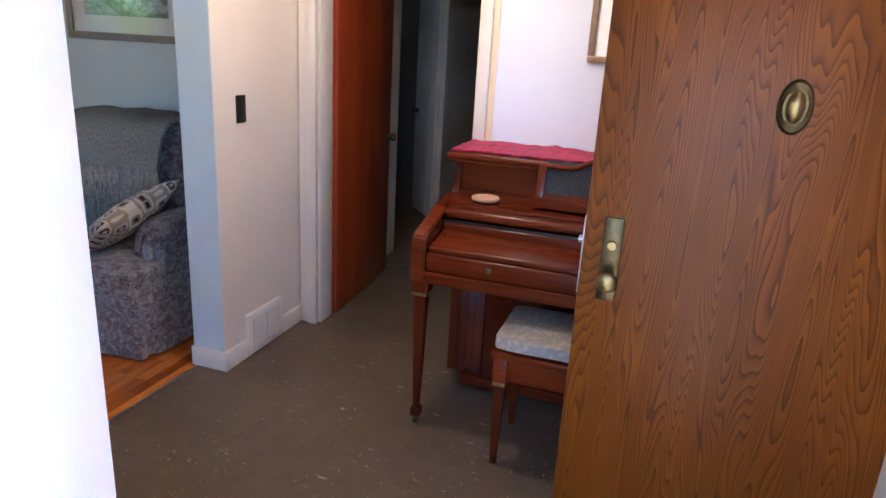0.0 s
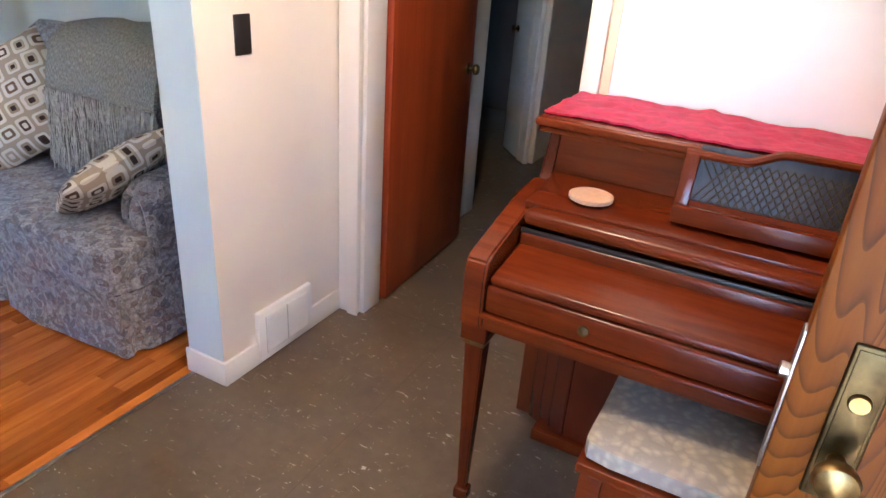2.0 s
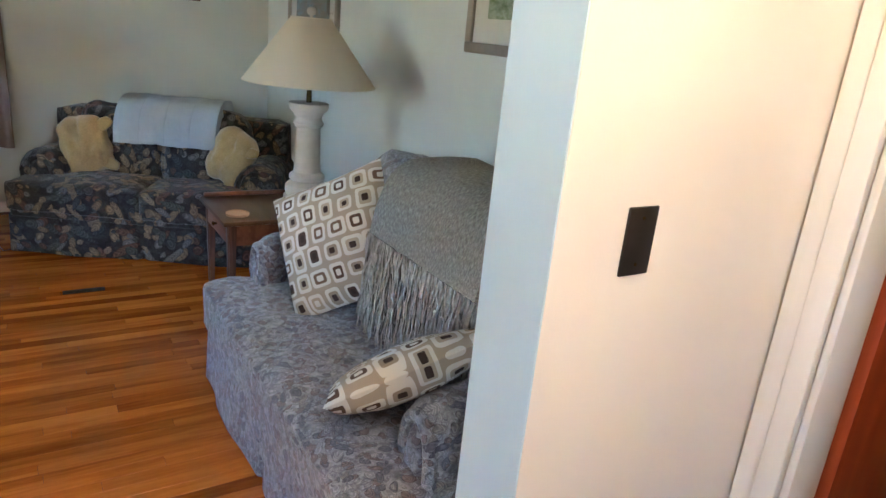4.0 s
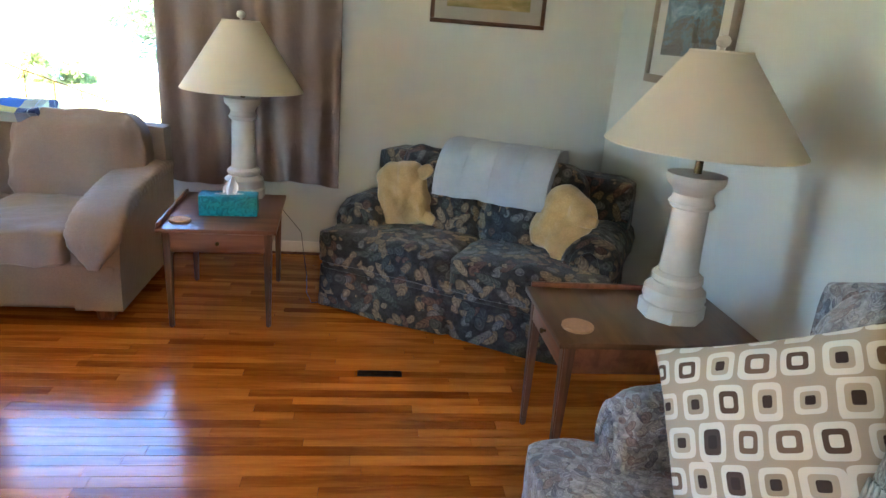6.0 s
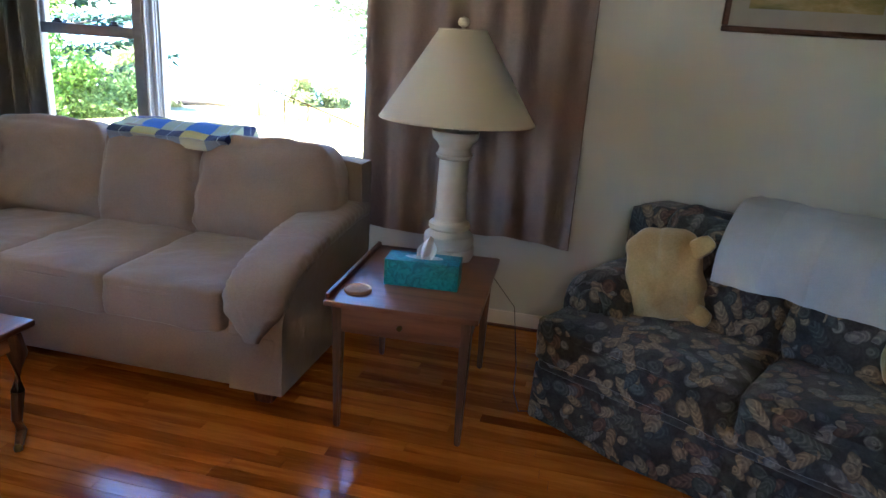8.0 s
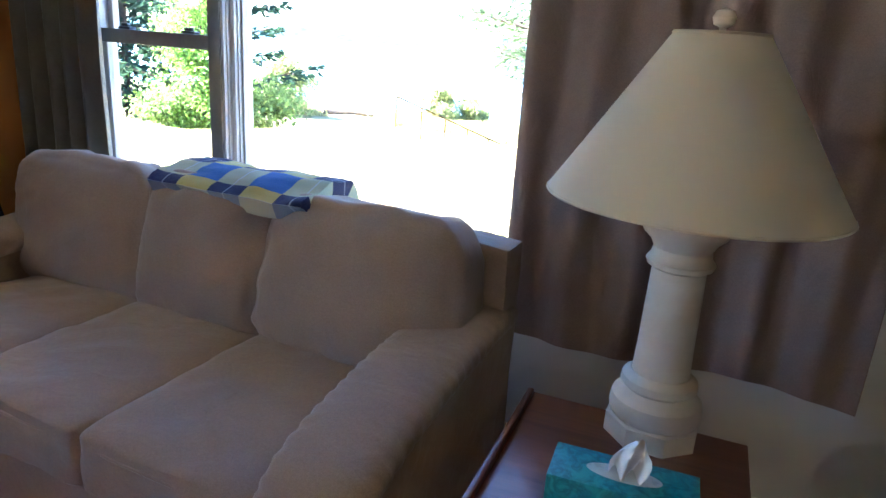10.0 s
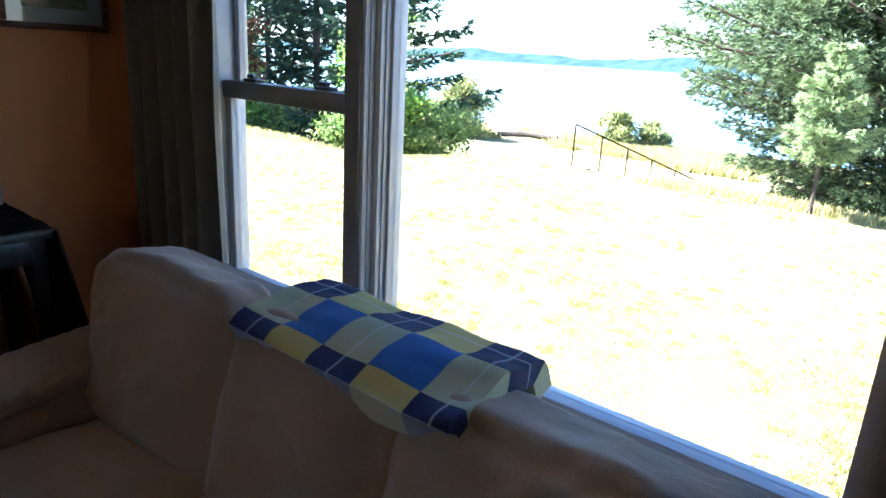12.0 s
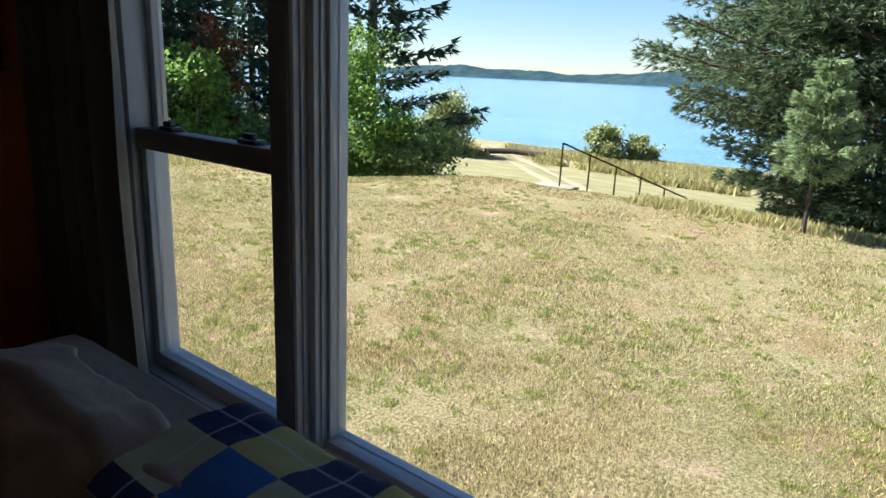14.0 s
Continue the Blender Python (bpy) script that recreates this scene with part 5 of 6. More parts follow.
def plush(m, label, seed):
    """A floppy sack-like plush pillow with slack corners and two small flaps."""
    bm = bmesh.new()
    n = 24
    for side in (1, -1):
        g = []
        for i in range(n + 1):
            row = []
            for j in range(n + 1):
                u, v = i / n * 2 - 1, j / n * 2 - 1
                f = max(0.0, (1 - u ** 4) * (1 - v ** 4)) ** 0.5
                fold = noise.noise(Vector((u * 1.6, v * 1.6, seed + side))) * 0.035 + noise.noise(Vector((u * 5, v * 5, seed))) * 0.012
                x = u * 0.155 * (1 - 0.2 * v ** 4) + 0.03 * noise.noise(Vector((u, v * 1.5, seed + 9)))
                z = v * 0.185 * (1 - 0.16 * u ** 4) + 0.03 * noise.noise(Vector((u * 1.5, v, seed + 5)))
                row.append(bm.verts.new((x, side * f * (0.075 + fold), z)))
            g.append(row)
        for i in range(n):
            for j in range(n):
                bm.faces.new((g[i][j], g[i + 1][j], g[i + 1][j + 1], g[i][j + 1]))
    bmesh.ops.remove_doubles(bm, verts=bm.verts, dist=0.0005)
    body = single("plush_pillow", bm, YELLOW_PLUSH, label, "pillow", m, "plush pillows")
    for x, z, turn in ((0.14, 0.10, 62), (0.12, -0.15, 125)):
        flap = cushion(0.07, 0.04, 0.12, 0.3, 0.012, seed + x, 6, 0, 0.6, m=pose(x, -0.03, z, 0, turn))
        part("flap", flap, YELLOW_PLUSH, body)
    return body


LS = pose(-5.715, 1.475, 0, 0, 0, 61)
plush(LS @ pose(0.33, 0.40, 0.63, -14, -14, 12), "straw yellow plush pillow leaning on the loveseat's back", 5)
plush(LS @ pose(1.26, 0.37, 0.64, -14, 22, -30), "straw yellow plush pillow propped against the loveseat's arm", 11)


def draped(m, w, y_front, y_back, z_front, z_top, z_back, thick, material, name, label, seed, rough=1.0):
    """A folded blanket laid over a sofa back: down in front, over the top, down behind."""
    path = [(y_front, z_front), (y_front + 0.03, z_front + (z_top - z_front) * 0.5), (y_front + 0.09, z_top - 0.02), ((y_front + y_back) / 2 + 0.03, z_top), (y_back, z_top - 0.015), (y_back + 0.03, z_back)]
    seg = [math.dist(a, b) for a, b in zip(path, path[1:])]
    tot = sum(seg)

    def at(s):
        s *= tot
        for a, b, l in zip(path, path[1:], seg):
            if s <= l or b is path[-1]:
                k = min(1, s / l)
                return a[0] + (b[0] - a[0]) * k, a[1] + (b[1] - a[1]) * k
            s -= l

    def fn(u, v):
        y, z = at(v)
        y2, z2 = at(min(1, v + 0.06))
        y3, z3 = at(max(0, v - 0.06))
        y, z = (y + y2 + y3) / 3, (z + z2 + z3) / 3
        x = (u - 0.5) * w + 0.012 * noise.noise(Vector((v * 4, 0, seed)))
        wob = rough * 0.012 * noise.noise(Vector((u * w * 6, v * 4, seed))) + 0.005 * noise.noise(Vector((u * w * 18, v * 9, seed)))
        return (x, y - wob * 0.5, z + wob)
    bm = sheet(fn, 50, 30, thick)
    return single(name, bm, material, label, "blanket", m)


def quilt_mat():
    """Grey-blue quilted cloth, stitched in a grid."""
    m = Mat("grey_blue_quilt_cloth", 0.9, 0, 0.2)
    tc = m.n("TexCoord")
    sep = m.n("SeparateXYZ")
    m.link(tc.outputs["UV"], sep.inputs[0])
    puff = None
    for k, count in ((0, 4.0), (1, 2.0)):
        f = m.math("ABSOLUTE", m.math("SINE", m.math("MULTIPLY", sep.outputs[k], count * math.pi)))
        f = m.math("POWER", f, 0.35)
        puff = f if puff is None else m.math("MULTIPLY", puff, f)
    n = m.noise(300, 2, 0.6, tc.outputs["Object"])
    big = m.noise(6.0, 3, 0.6, tc.outputs["Object"])
    col = m.ramp(big.outputs["Fac"], [(0.3, (0.32, 0.36, 0.42)), (0.7, (0.39, 0.43, 0.485))])
    m.color(m.mix(0.15, col, m.ramp(n.outputs["Fac"], [(0.3, (0.22, 0.25, 0.3)), (0.7, (0.5, 0.54, 0.6))])))
    m.bump(m.math("ADD", puff, m.math("MULTIPLY", big.outputs["Fac"], 1.2)), 0.4, 0.02)
    m.b.inputs["Sheen Weight"].default_value = 0.2
    return m.m


draped(LS @ Matrix.Translation((0.84, 0, 0)), 0.64, 0.36, 0.82, 0.655, 0.955, 0.82, 0.065, quilt_mat(), "folded_quilt", "folded grey-blue quilt laid over the loveseat's back", 4)


def throw_mat():
    m = Mat("grey_brown_woven_throw", 0.95, 0, 0.15)
    v = m.coords((1, 1, 1), True)
    sv = m.n("Mapping")
    sv.inputs["Scale"].default_value = (150, 55, 1)
    m.link(v, sv.inputs["Vector"])
    n = m.noise(1.0, 3, 0.7, sv.outputs[0])
    m.color(m.ramp(n.outputs["Fac"], [(0.3, (0.13, 0.12, 0.10)), (0.5, (0.25, 0.235, 0.20)), (0.68, (0.42, 0.40, 0.35))]))
    m.bump(n.outputs["Fac"], 0.7, 0.006)
    return m.m


THROW = throw_mat()
throw = draped(pose(-2.78, 2.20, 0), 0.66, 0.43, 0.92, 0.82, 1.105, 0.85, 0.016, THROW, "woven_throw", "grey-brown woven throw with fringe over the loveseat's back", 14)
bm = bmesh.new()
FRINGE = plain("pale_yarn_fringe", (0.36, 0.345, 0.315), 0.95, 0, 0.3, 60)
for i in range(210):
    x = -0.33 + 0.66 * (i // 3) / 69 + random.uniform(-0.003, 0.003)
    y, z = 0.437 + random.uniform(-0.008, 0.008), 0.84
    pts = [(x, y, z)]
    for k in range(7):
        x += random.uniform(-0.012, 0.012)
        y += random.uniform(-0.009, 0.002)
        z -= random.uniform(0.042, 0.056)
        pts.append((x, y, max(z, 0.478)))
    fat = random.uniform(0.0026, 0.0042)
    merge(bm, tube(pts, [fat, fat * 1.8, fat, fat * 1.7, fat, fat * 1.3, fat, fat * 0.6], 5))
part("fringe", bm, FRINGE, throw, "knotted yarn fringe")


def plaid_mat():
    m = Mat("blue_yellow_plaid_fleece", 0.95, 0, 0.15)
    tc = m.n("TexCoord")
    sep = m.n("SeparateXYZ")
    m.link(tc.outputs["UV"], sep.inputs[0])
    a = m.math("FRACT", m.math("MULTIPLY", sep.outputs[0], 2.4))
    b = m.math("FRACT", m.math("ADD", m.math("MULTIPLY", sep.outputs[1], 1.55), 0.25))
    ba = m.math("LESS_THAN", a, 0.5)
    bb = m.math("LESS_THAN", b, 0.5)
    navy, blue, pale, yellow = (0.005, 0.015, 0.075), (0.02, 0.105, 0.34), (0.38, 0.39, 0.25), (0.44, 0.38, 0.13)
    col = m.mix(ba, m.mix(bb, blue, yellow), m.mix(bb, pale, navy))
    for s in (a, b):
        line = m.math("LESS_THAN", m.math("ABSOLUTE", m.math("SUBTRACT", s, 0.25)), 0.012)
        col = m.mix(m.math("MULTIPLY", line, 0.4), col, (0.55, 0.6, 0.7))
    n = m.noise(300, 2, 0.6, tc.outputs["Object"])
    m.color(m.mix(0.08, col, m.ramp(n.outputs["Fac"], [(0.3, (0.02, 0.02, 0.04)), (0.7, (0.5, 0.5, 0.5))])))
    m.bump(n.outputs["Fac"], 0.5, 0.004)
    m.b.inputs["Sheen Weight"].default_value = 0.1
    return m.m


SB = pose(-5.385, -1.55, 0, 0, 0, 90)
draped(SB @ Matrix.Translation((1.17, 0, 0)), 0.64, 0.685, 1.0, 0.93, 0.99, 0.90, 0.055, plaid_mat(), "plaid_blanket", "folded blue and yellow plaid fleece blanket on the sofa back", 21, 1.6)


def curtain(name, y0, y1, z0, z1, x, folds, depth, material, label, seed, gather=0.0):
    """A hanging curtain with folds, on the lake wall."""
    def fn(u, v):
        y = y0 + (y1 - y0) * u + gather * (1 - v) * (u - 0.5)
        ph = u * folds * 2 * math.pi + 1.3 * noise.noise(Vector((u * 3, v * 0.8, seed)))
        xx = x + depth * math.sin(ph) * (0.75 + 0.35 * (1 - v)) + 0.012 * noise.noise(Vector((u * 9, v * 3, seed)))
        zz = z0 + (z1 - z0) * v + (0.02 * math.sin(u * 7 + seed) + 0.012 * math.sin(ph)) * (1 - v)
        return (xx, y, zz)
    c = single(name, sheet(fn, 150, 24, 0.004), material, label, "curtain", group="curtains")
    return c


curtain("curtain", 0.46, 1.56, 0.50, 2.16, WX + 0.075, 6.0, 0.03, CURTAIN, "long taupe curtain drawn beside the window", 3)
curtain("curtain", -2.03, -1.455, 0.45, 2.16, WX + 0.085, 5.0, 0.035, CURTAIN_OLIVE, "gathered olive-grey curtain at the window's end", 8)
def side_curtain(u, v):
    ph = u * 7 * math.pi + noise.noise(Vector((u * 3, v, 4)))
    return (-6.06 + 0.80 * u, SY + 0.07 + 0.028 * math.sin(ph), 0.35 + 1.8 * v)


single("curtain", sheet(side_curtain, 90, 16, 0.004), CURTAIN, "dark taupe curtain beside the end window", "curtain", group="curtains")
rod = thing("curtain_rod", pose(WX + 0.08, 0, 2.17), "thin dark metal curtain rod above the window", "curtain rod")
part("rod", tube([(0, -2.08, 0), (0, 1.66, 0)], 0.009, 10), OLD_BRASS, rod)
for y in (-2.06, -0.04, 1.64):
    part("bracket", box(-0.08, 0.0, y - 0.01, y + 0.01, -0.02, 0.01, 0.003), OLD_BRASS, rod)


def coffee_table():
    t = thing("coffee_table", pose(-4.95, -0.185, 0), "dark wooden coffee table with curved legs and brass feet", "coffee table")
    part("top", box(-0.06, 0.50, -0.95, 0.035, 0.43, 0.455, 0.008, 3), WALNUT, t)
    part("apron", box(-0.02, 0.46, -0.91, 0.0, 0.36, 0.43, 0.006), WALNUT, t)
    for x, sx in ((0.0, -1), (0.44, 1)):
        for y, sy in ((-0.02, 1), (-0.89, -1)):
            pts = [(x, y, 0.43), (x + sx * 0.012, y + sy * 0.012, 0.34), (x + sx * 0.002, y + sy * 0.002, 0.20), (x - sx * 0.008, y - sy * 0.008, 0.09), (x - sx * 0.002, y, 0.045), (x - sx * 0.035, y + sy * 0.02, 0.02), (x - sx * 0.05, y + sy * 0.03, 0.014)]
            leg = part("leg", tube(pts, [0.034, 0.032, 0.022, 0.017, 0.018, 0.015, 0.012], 10), WALNUT_V, t)
            part("foot_cap", lathe([(0.0135, -0.012), (0.014, 0), (0.008, 0.012)], 14, m=pose(x - sx * 0.052, y + sy * 0.03, 0.0145)), BRASS, leg)


coffee_table()


BLACKCLOTH = fabric("black_cloth", (0.012, 0.011, 0.011), 0.95, 0.1, 300, 0.0)


def end_corner():
    """A tall dark stand by the amber wall, with a cloth hanging from it and a bundle on top."""
    base = pose(-5.91, SY + 0.06, 0)
    t = thing("side_table", base, "tall near-black wooden stand by the amber wall", "side table")
    part("top", box(-0.16, 0.42, 0.0, 0.42, 0.93, 0.96, 0.006), BLACKWOOD, t)
    for y0 in (0.03, 0.375):
        part("apron", box(-0.10, 0.37, y0, y0 + 0.02, 0.85, 0.93, 0.004), BLACKWOOD, t)
    for x in (-0.13, 0.37):
        part("apron", box(x, x + 0.02, 0.05, 0.375, 0.85, 0.93, 0.004), BLACKWOOD, t)
        for y in (0.035, 0.375):
            part("leg", tapered(x + 0.01, y, 0.0, 0.93, 0.032, 0.048, 0.004), BLACKWOOD, t)
        part("stretcher", box(x, x + 0.02, 0.04, 0.37, 0.28, 0.31, 0.004), BLACKWOOD, t)
    for y in (0.035, 0.375):
        part("stretcher", box(-0.12, 0.37, y - 0.01, y + 0.01, 0.40, 0.43, 0.004), BLACKWOOD, t)

    def cloth(u, v):
        fall = max(0.0, v - 0.3) / 0.7
        x = -0.02 - 0.145 * min(1.0, v / 0.3) - 0.10 * fall - 0.012 * math.sin(u * 13) * fall
        z = 0.966 - 0.60 * fall + 0.006 * noise.noise(Vector((u * 6, v * 5, 2)))
        return (x, -0.02 + 0.46 * u + 0.05 * (u - 0.5) * fall, z)
    single("draped_cloth", sheet(cloth, 30, 24, 0.006), BLACKCLOTH, "black cloth hanging over one side of the stand", "cloth", base)
    bundle = cushion(0.30, 0.26, 0.17, 0.35, 0.035, 31, 12, 0.1, 0.5)
    single("dark_bag", bundle, BLACKCLOTH, "dark slumped bag lying on the tall stand", "bag", pose(-5.74, SY + 0.26, 1.05))


end_corner()


# ---- outside ----
LAKE_Z = -5.0


def ground_z(x, y):
    """Lawn, a low bank, the meadow below it and the beach."""
    d = -x
    z = -0.85 - 0.012 * max(0, d - 7)
    crest = 19.8 - 0.2 * max(0, min(6, y + 4.5)) - min(3.5, max(0, 1.5 * (-9.8 - y)))
    k = min(1, max(0, (d - crest) / 9.0))
    z -= 2.3 * k * k * (3 - 2 * k)
    k = min(1, max(0, (d - 34) / 40))
    z -= 1.6 * k
    z += 0.10 * noise.noise(Vector((x * 0.15, y * 0.15, 0))) + 0.03 * noise.noise(Vector((x * 0.6, y * 0.6, 3)))
    return z


def track_y(x):
    """Middle line of the sandy track over the lower meadow."""
    return -16.6 + (x + 36) * 0.9


def lawn_mat():
    m = Mat("dry_lawn", 0.95, 0, 0.1)
    v = m.coords()
    big = m.noise(0.22, 4, 0.6, v)
    mid = m.noise(2.4, 5, 0.7, v)
    fine = m.noise(38, 4, 0.75, v)
    grass = m.ramp(fine.outputs["Fac"], [(0.34, (0.12, 0.094, 0.044)), (0.5, (0.34, 0.285, 0.145)), (0.66, (0.56, 0.48, 0.28))])
    green = m.ramp(fine.outputs["Fac"], [(0.3, (0.06, 0.075, 0.015)), (0.7, (0.20, 0.22, 0.06))])
    col = m.mix(m.ramp(big.outputs["Fac"], [(0.45, (0, 0, 0)), (0.62, (0.35, 0.35, 0.35))]), grass, green)
    col = m.mix(m.ramp(m.noise(7.0, 4, 0.7, v).outputs["Fac"], [(0.55, (0, 0, 0)), (0.66, (0.5, 0.5, 0.5))]), col, green)
    rust = m.noise(0.7, 4, 0.65, v)
    col = m.mix(m.ramp(rust.outputs["Fac"], [(0.5, (0, 0, 0)), (0.64, (0.6, 0.6, 0.6))]), col, m.ramp(fine.outputs["Fac"], [(0.3, (0.20, 0.125, 0.06)), (0.7, (0.40, 0.27, 0.14))]))
    sand = m.ramp(fine.outputs["Fac"], [(0.3, (0.34, 0.235, 0.15)), (0.7, (0.55, 0.42, 0.29))])
    col = m.mix(m.ramp(mid.outputs["Fac"], [(0.56, (0, 0, 0)), (0.66, (0.9, 0.9, 0.9))]), col, sand)
    grit = m.noise(110, 3, 0.8, v)
    col = m.mix(1.0, col, m.ramp(grit.outputs["Fac"], [(0.32, (0.5, 0.47, 0.42)), (0.5, (1, 1, 1)), (0.68, (1.4, 1.38, 1.34))]), "MULTIPLY")
    sep = m.n("SeparateXYZ")
    m.link(v, sep.inputs[0])
    lower = m.ramp(m.math("MULTIPLY", sep.outputs[0], -0.01), [(0.235, (0, 0, 0)), (0.285, (0.85, 0.85, 0.85))])
    hay = m.ramp(m.noise(1.1, 5, 0.7, m.coords((1, 0.35, 1))).outputs["Fac"], [(0.35, (0.20, 0.195, 0.09)), (0.65, (0.34, 0.31, 0.165))])
    m.color(m.mix(lower, col, hay))
    m.bump(m.math("ADD", fine.outputs["Fac"], grit.outputs["Fac"]), 0.9, 0.03)
    return m.m


def ground():
    xs = [30, 12, 4, 0, -4] + [-6.9 - 0.6 * i for i in range(50)] + [-38, -42, -48, -56, -66, -80, -100, -160, -400, -1200, -4000]
    ys = [-3000, -400, -120, -80] + [-60 + 1.5 * i for i in range(60)] + [34, 45, 70, 120, 400, 3000]
    bm = bmesh.new()
    g = [[bm.verts.new((x, y, ground_z(x, y) if x < -4 else -0.85)) for y in ys] for x in xs]
    for i in range(len(xs) - 1):
        for j in range(len(ys) - 1):
            bm.faces.new((g[i][j], g[i][j + 1], g[i + 1][j + 1], g[i + 1][j]))
    structure("ground", bm, lawn_mat(), "dry sunlit lawn running down to the lake", "ground")


ground()


def water_mat():
    m = Mat("lake_water", 0.12, 0, 0.5)
    v = m.coords((1, 1, 1))
    n = m.noise(0.09, 4, 0.6, v)
    m.color(m.ramp(n.outputs["Fac"], [(0.35, (0.10, 0.24, 0.40)), (0.65, (0.15, 0.31, 0.47))]))
    w = m.noise(0.9, 4, 0.6, v)
    m.bump(w.outputs["Fac"], 0.5, 0.25)
    return m.m


def lake():
    bm = bmesh.new()
    vs = [bm.verts.new(c) for c in ((-58, -3000, LAKE_Z), (-58, 3000, LAKE_Z), (-4000, 3000, LAKE_Z), (-4000, -3000, LAKE_Z))]
    bm.faces.new(vs)
    structure("water", bm, water_mat(), "calm pale blue lake under a clear sky", "water")
    bm = bmesh.new()
    n = 240
    top, bot, back = [], [], []
    for i in range(n + 1):
        y = -2600 + 3600 * i / n
        h = 26 + 22 * noise.noise(Vector((y * 0.0028, 3, 1))) + 7 * noise.noise(Vector((y * 0.011, 3, 1))) + 3.5 * noise.noise(Vector((y * 0.06, 1, 1)))
        top.append(bm.verts.new((-1620, y, LAKE_Z + max(8, h))))
        bot.append(bm.verts.new((-1500, y, LAKE_Z - 1)))
        back.append(bm.verts.new((-2000, y, LAKE_Z - 1)))
    for i in range(n):
        bm.faces.new((bot[i], bot[i + 1], top[i + 1], top[i]))
        bm.faces.new((top[i], top[i + 1], back[i + 1], back[i]))
    m = Mat("far_wooded_hills", 1.0, 0, 0.0)
    a = m.noise(0.03, 4, 0.7, m.coords((0.4, 1, 2)))
    m.color(m.ramp(a.outputs["Fac"], [(0.35, (0.02, 0.042, 0.055)), (0.65, (0.04, 0.07, 0.075))]))
    structure("backdrop", bm, m.m, "low wooded hills on the far shore", "hills")


lake()


def leaf_mat(name, c, k=0.35, backlight=0.35):
    m = Mat(name, 0.6, 0, 0.25)
    isl = m.island()
    col = m.ramp(isl, [(0.0, shade(c, 1 - k)), (0.6, shade(c, 1.0)), (1.0, shade(c, 1 + k * 1.6))])
    m.color(col)
    tr = m.n("BsdfTranslucent")
    m.link(col, tr.inputs[0])
    mx = m.n("MixShader")
    mx.inputs[0].default_value = backlight
    m.link(m.b.outputs[0], mx.inputs[1])
    m.link(tr.outputs[0], mx.inputs[2])
    m.link(mx.outputs[0], m.t.nodes["Material Output"].inputs[0])
    return m.m


SPRUCE = leaf_mat("spruce_needles", (0.11, 0.155, 0.075), 0.7)
PINE = leaf_mat("pine_needles", (0.045, 0.085, 0.05))
YOUNG = leaf_mat("young_spruce_needles", (0.27, 0.35, 0.165))
MAPLE = leaf_mat("broad_leaves", (0.20, 0.33, 0.065), 0.4, 0.45)
BUSH = leaf_mat("shrub_leaves", (0.18, 0.26, 0.08))
WILLOW = leaf_mat("olive_shrub_leaves", (0.31, 0.34, 0.14))
RUST = leaf_mat("rusty_dead_needles", (0.20, 0.075, 0.03))
REED = leaf_mat("tall_dry_grass", (0.40, 0.36, 0.15))
BARK = plain("grey_brown_bark", (0.085, 0.065, 0.05), 0.95, 0, 0.35, 9)


def from_tris(verts, faces):
    me = bpy.data.meshes.new("leaves")
    me.from_pydata(verts, [], faces)
    return me


def spray(verts, faces, p, d, size, rng, n=5, flat=0.5, wide=0.17):
    """A tuft of narrow leaves round the direction d."""
    for _ in range(n):
        a = d + Vector((rng.uniform(-1, 1), rng.uniform(-1, 1), rng.uniform(-1, 1))) * flat
        a.normalize()
        s = a.cross(Vector((rng.uniform(-1, 1), rng.uniform(-1, 1), rng.uniform(-1, 1))))
        if s.length < 1e-3:
            continue
        s.normalize()
        L = size * rng.uniform(0.6, 1.3)
        k = len(verts)
        verts += [tuple(p - s * L * wide), tuple(p + s * L * wide), tuple(p + a * L)]
        faces.append((k, k + 1, k + 2))


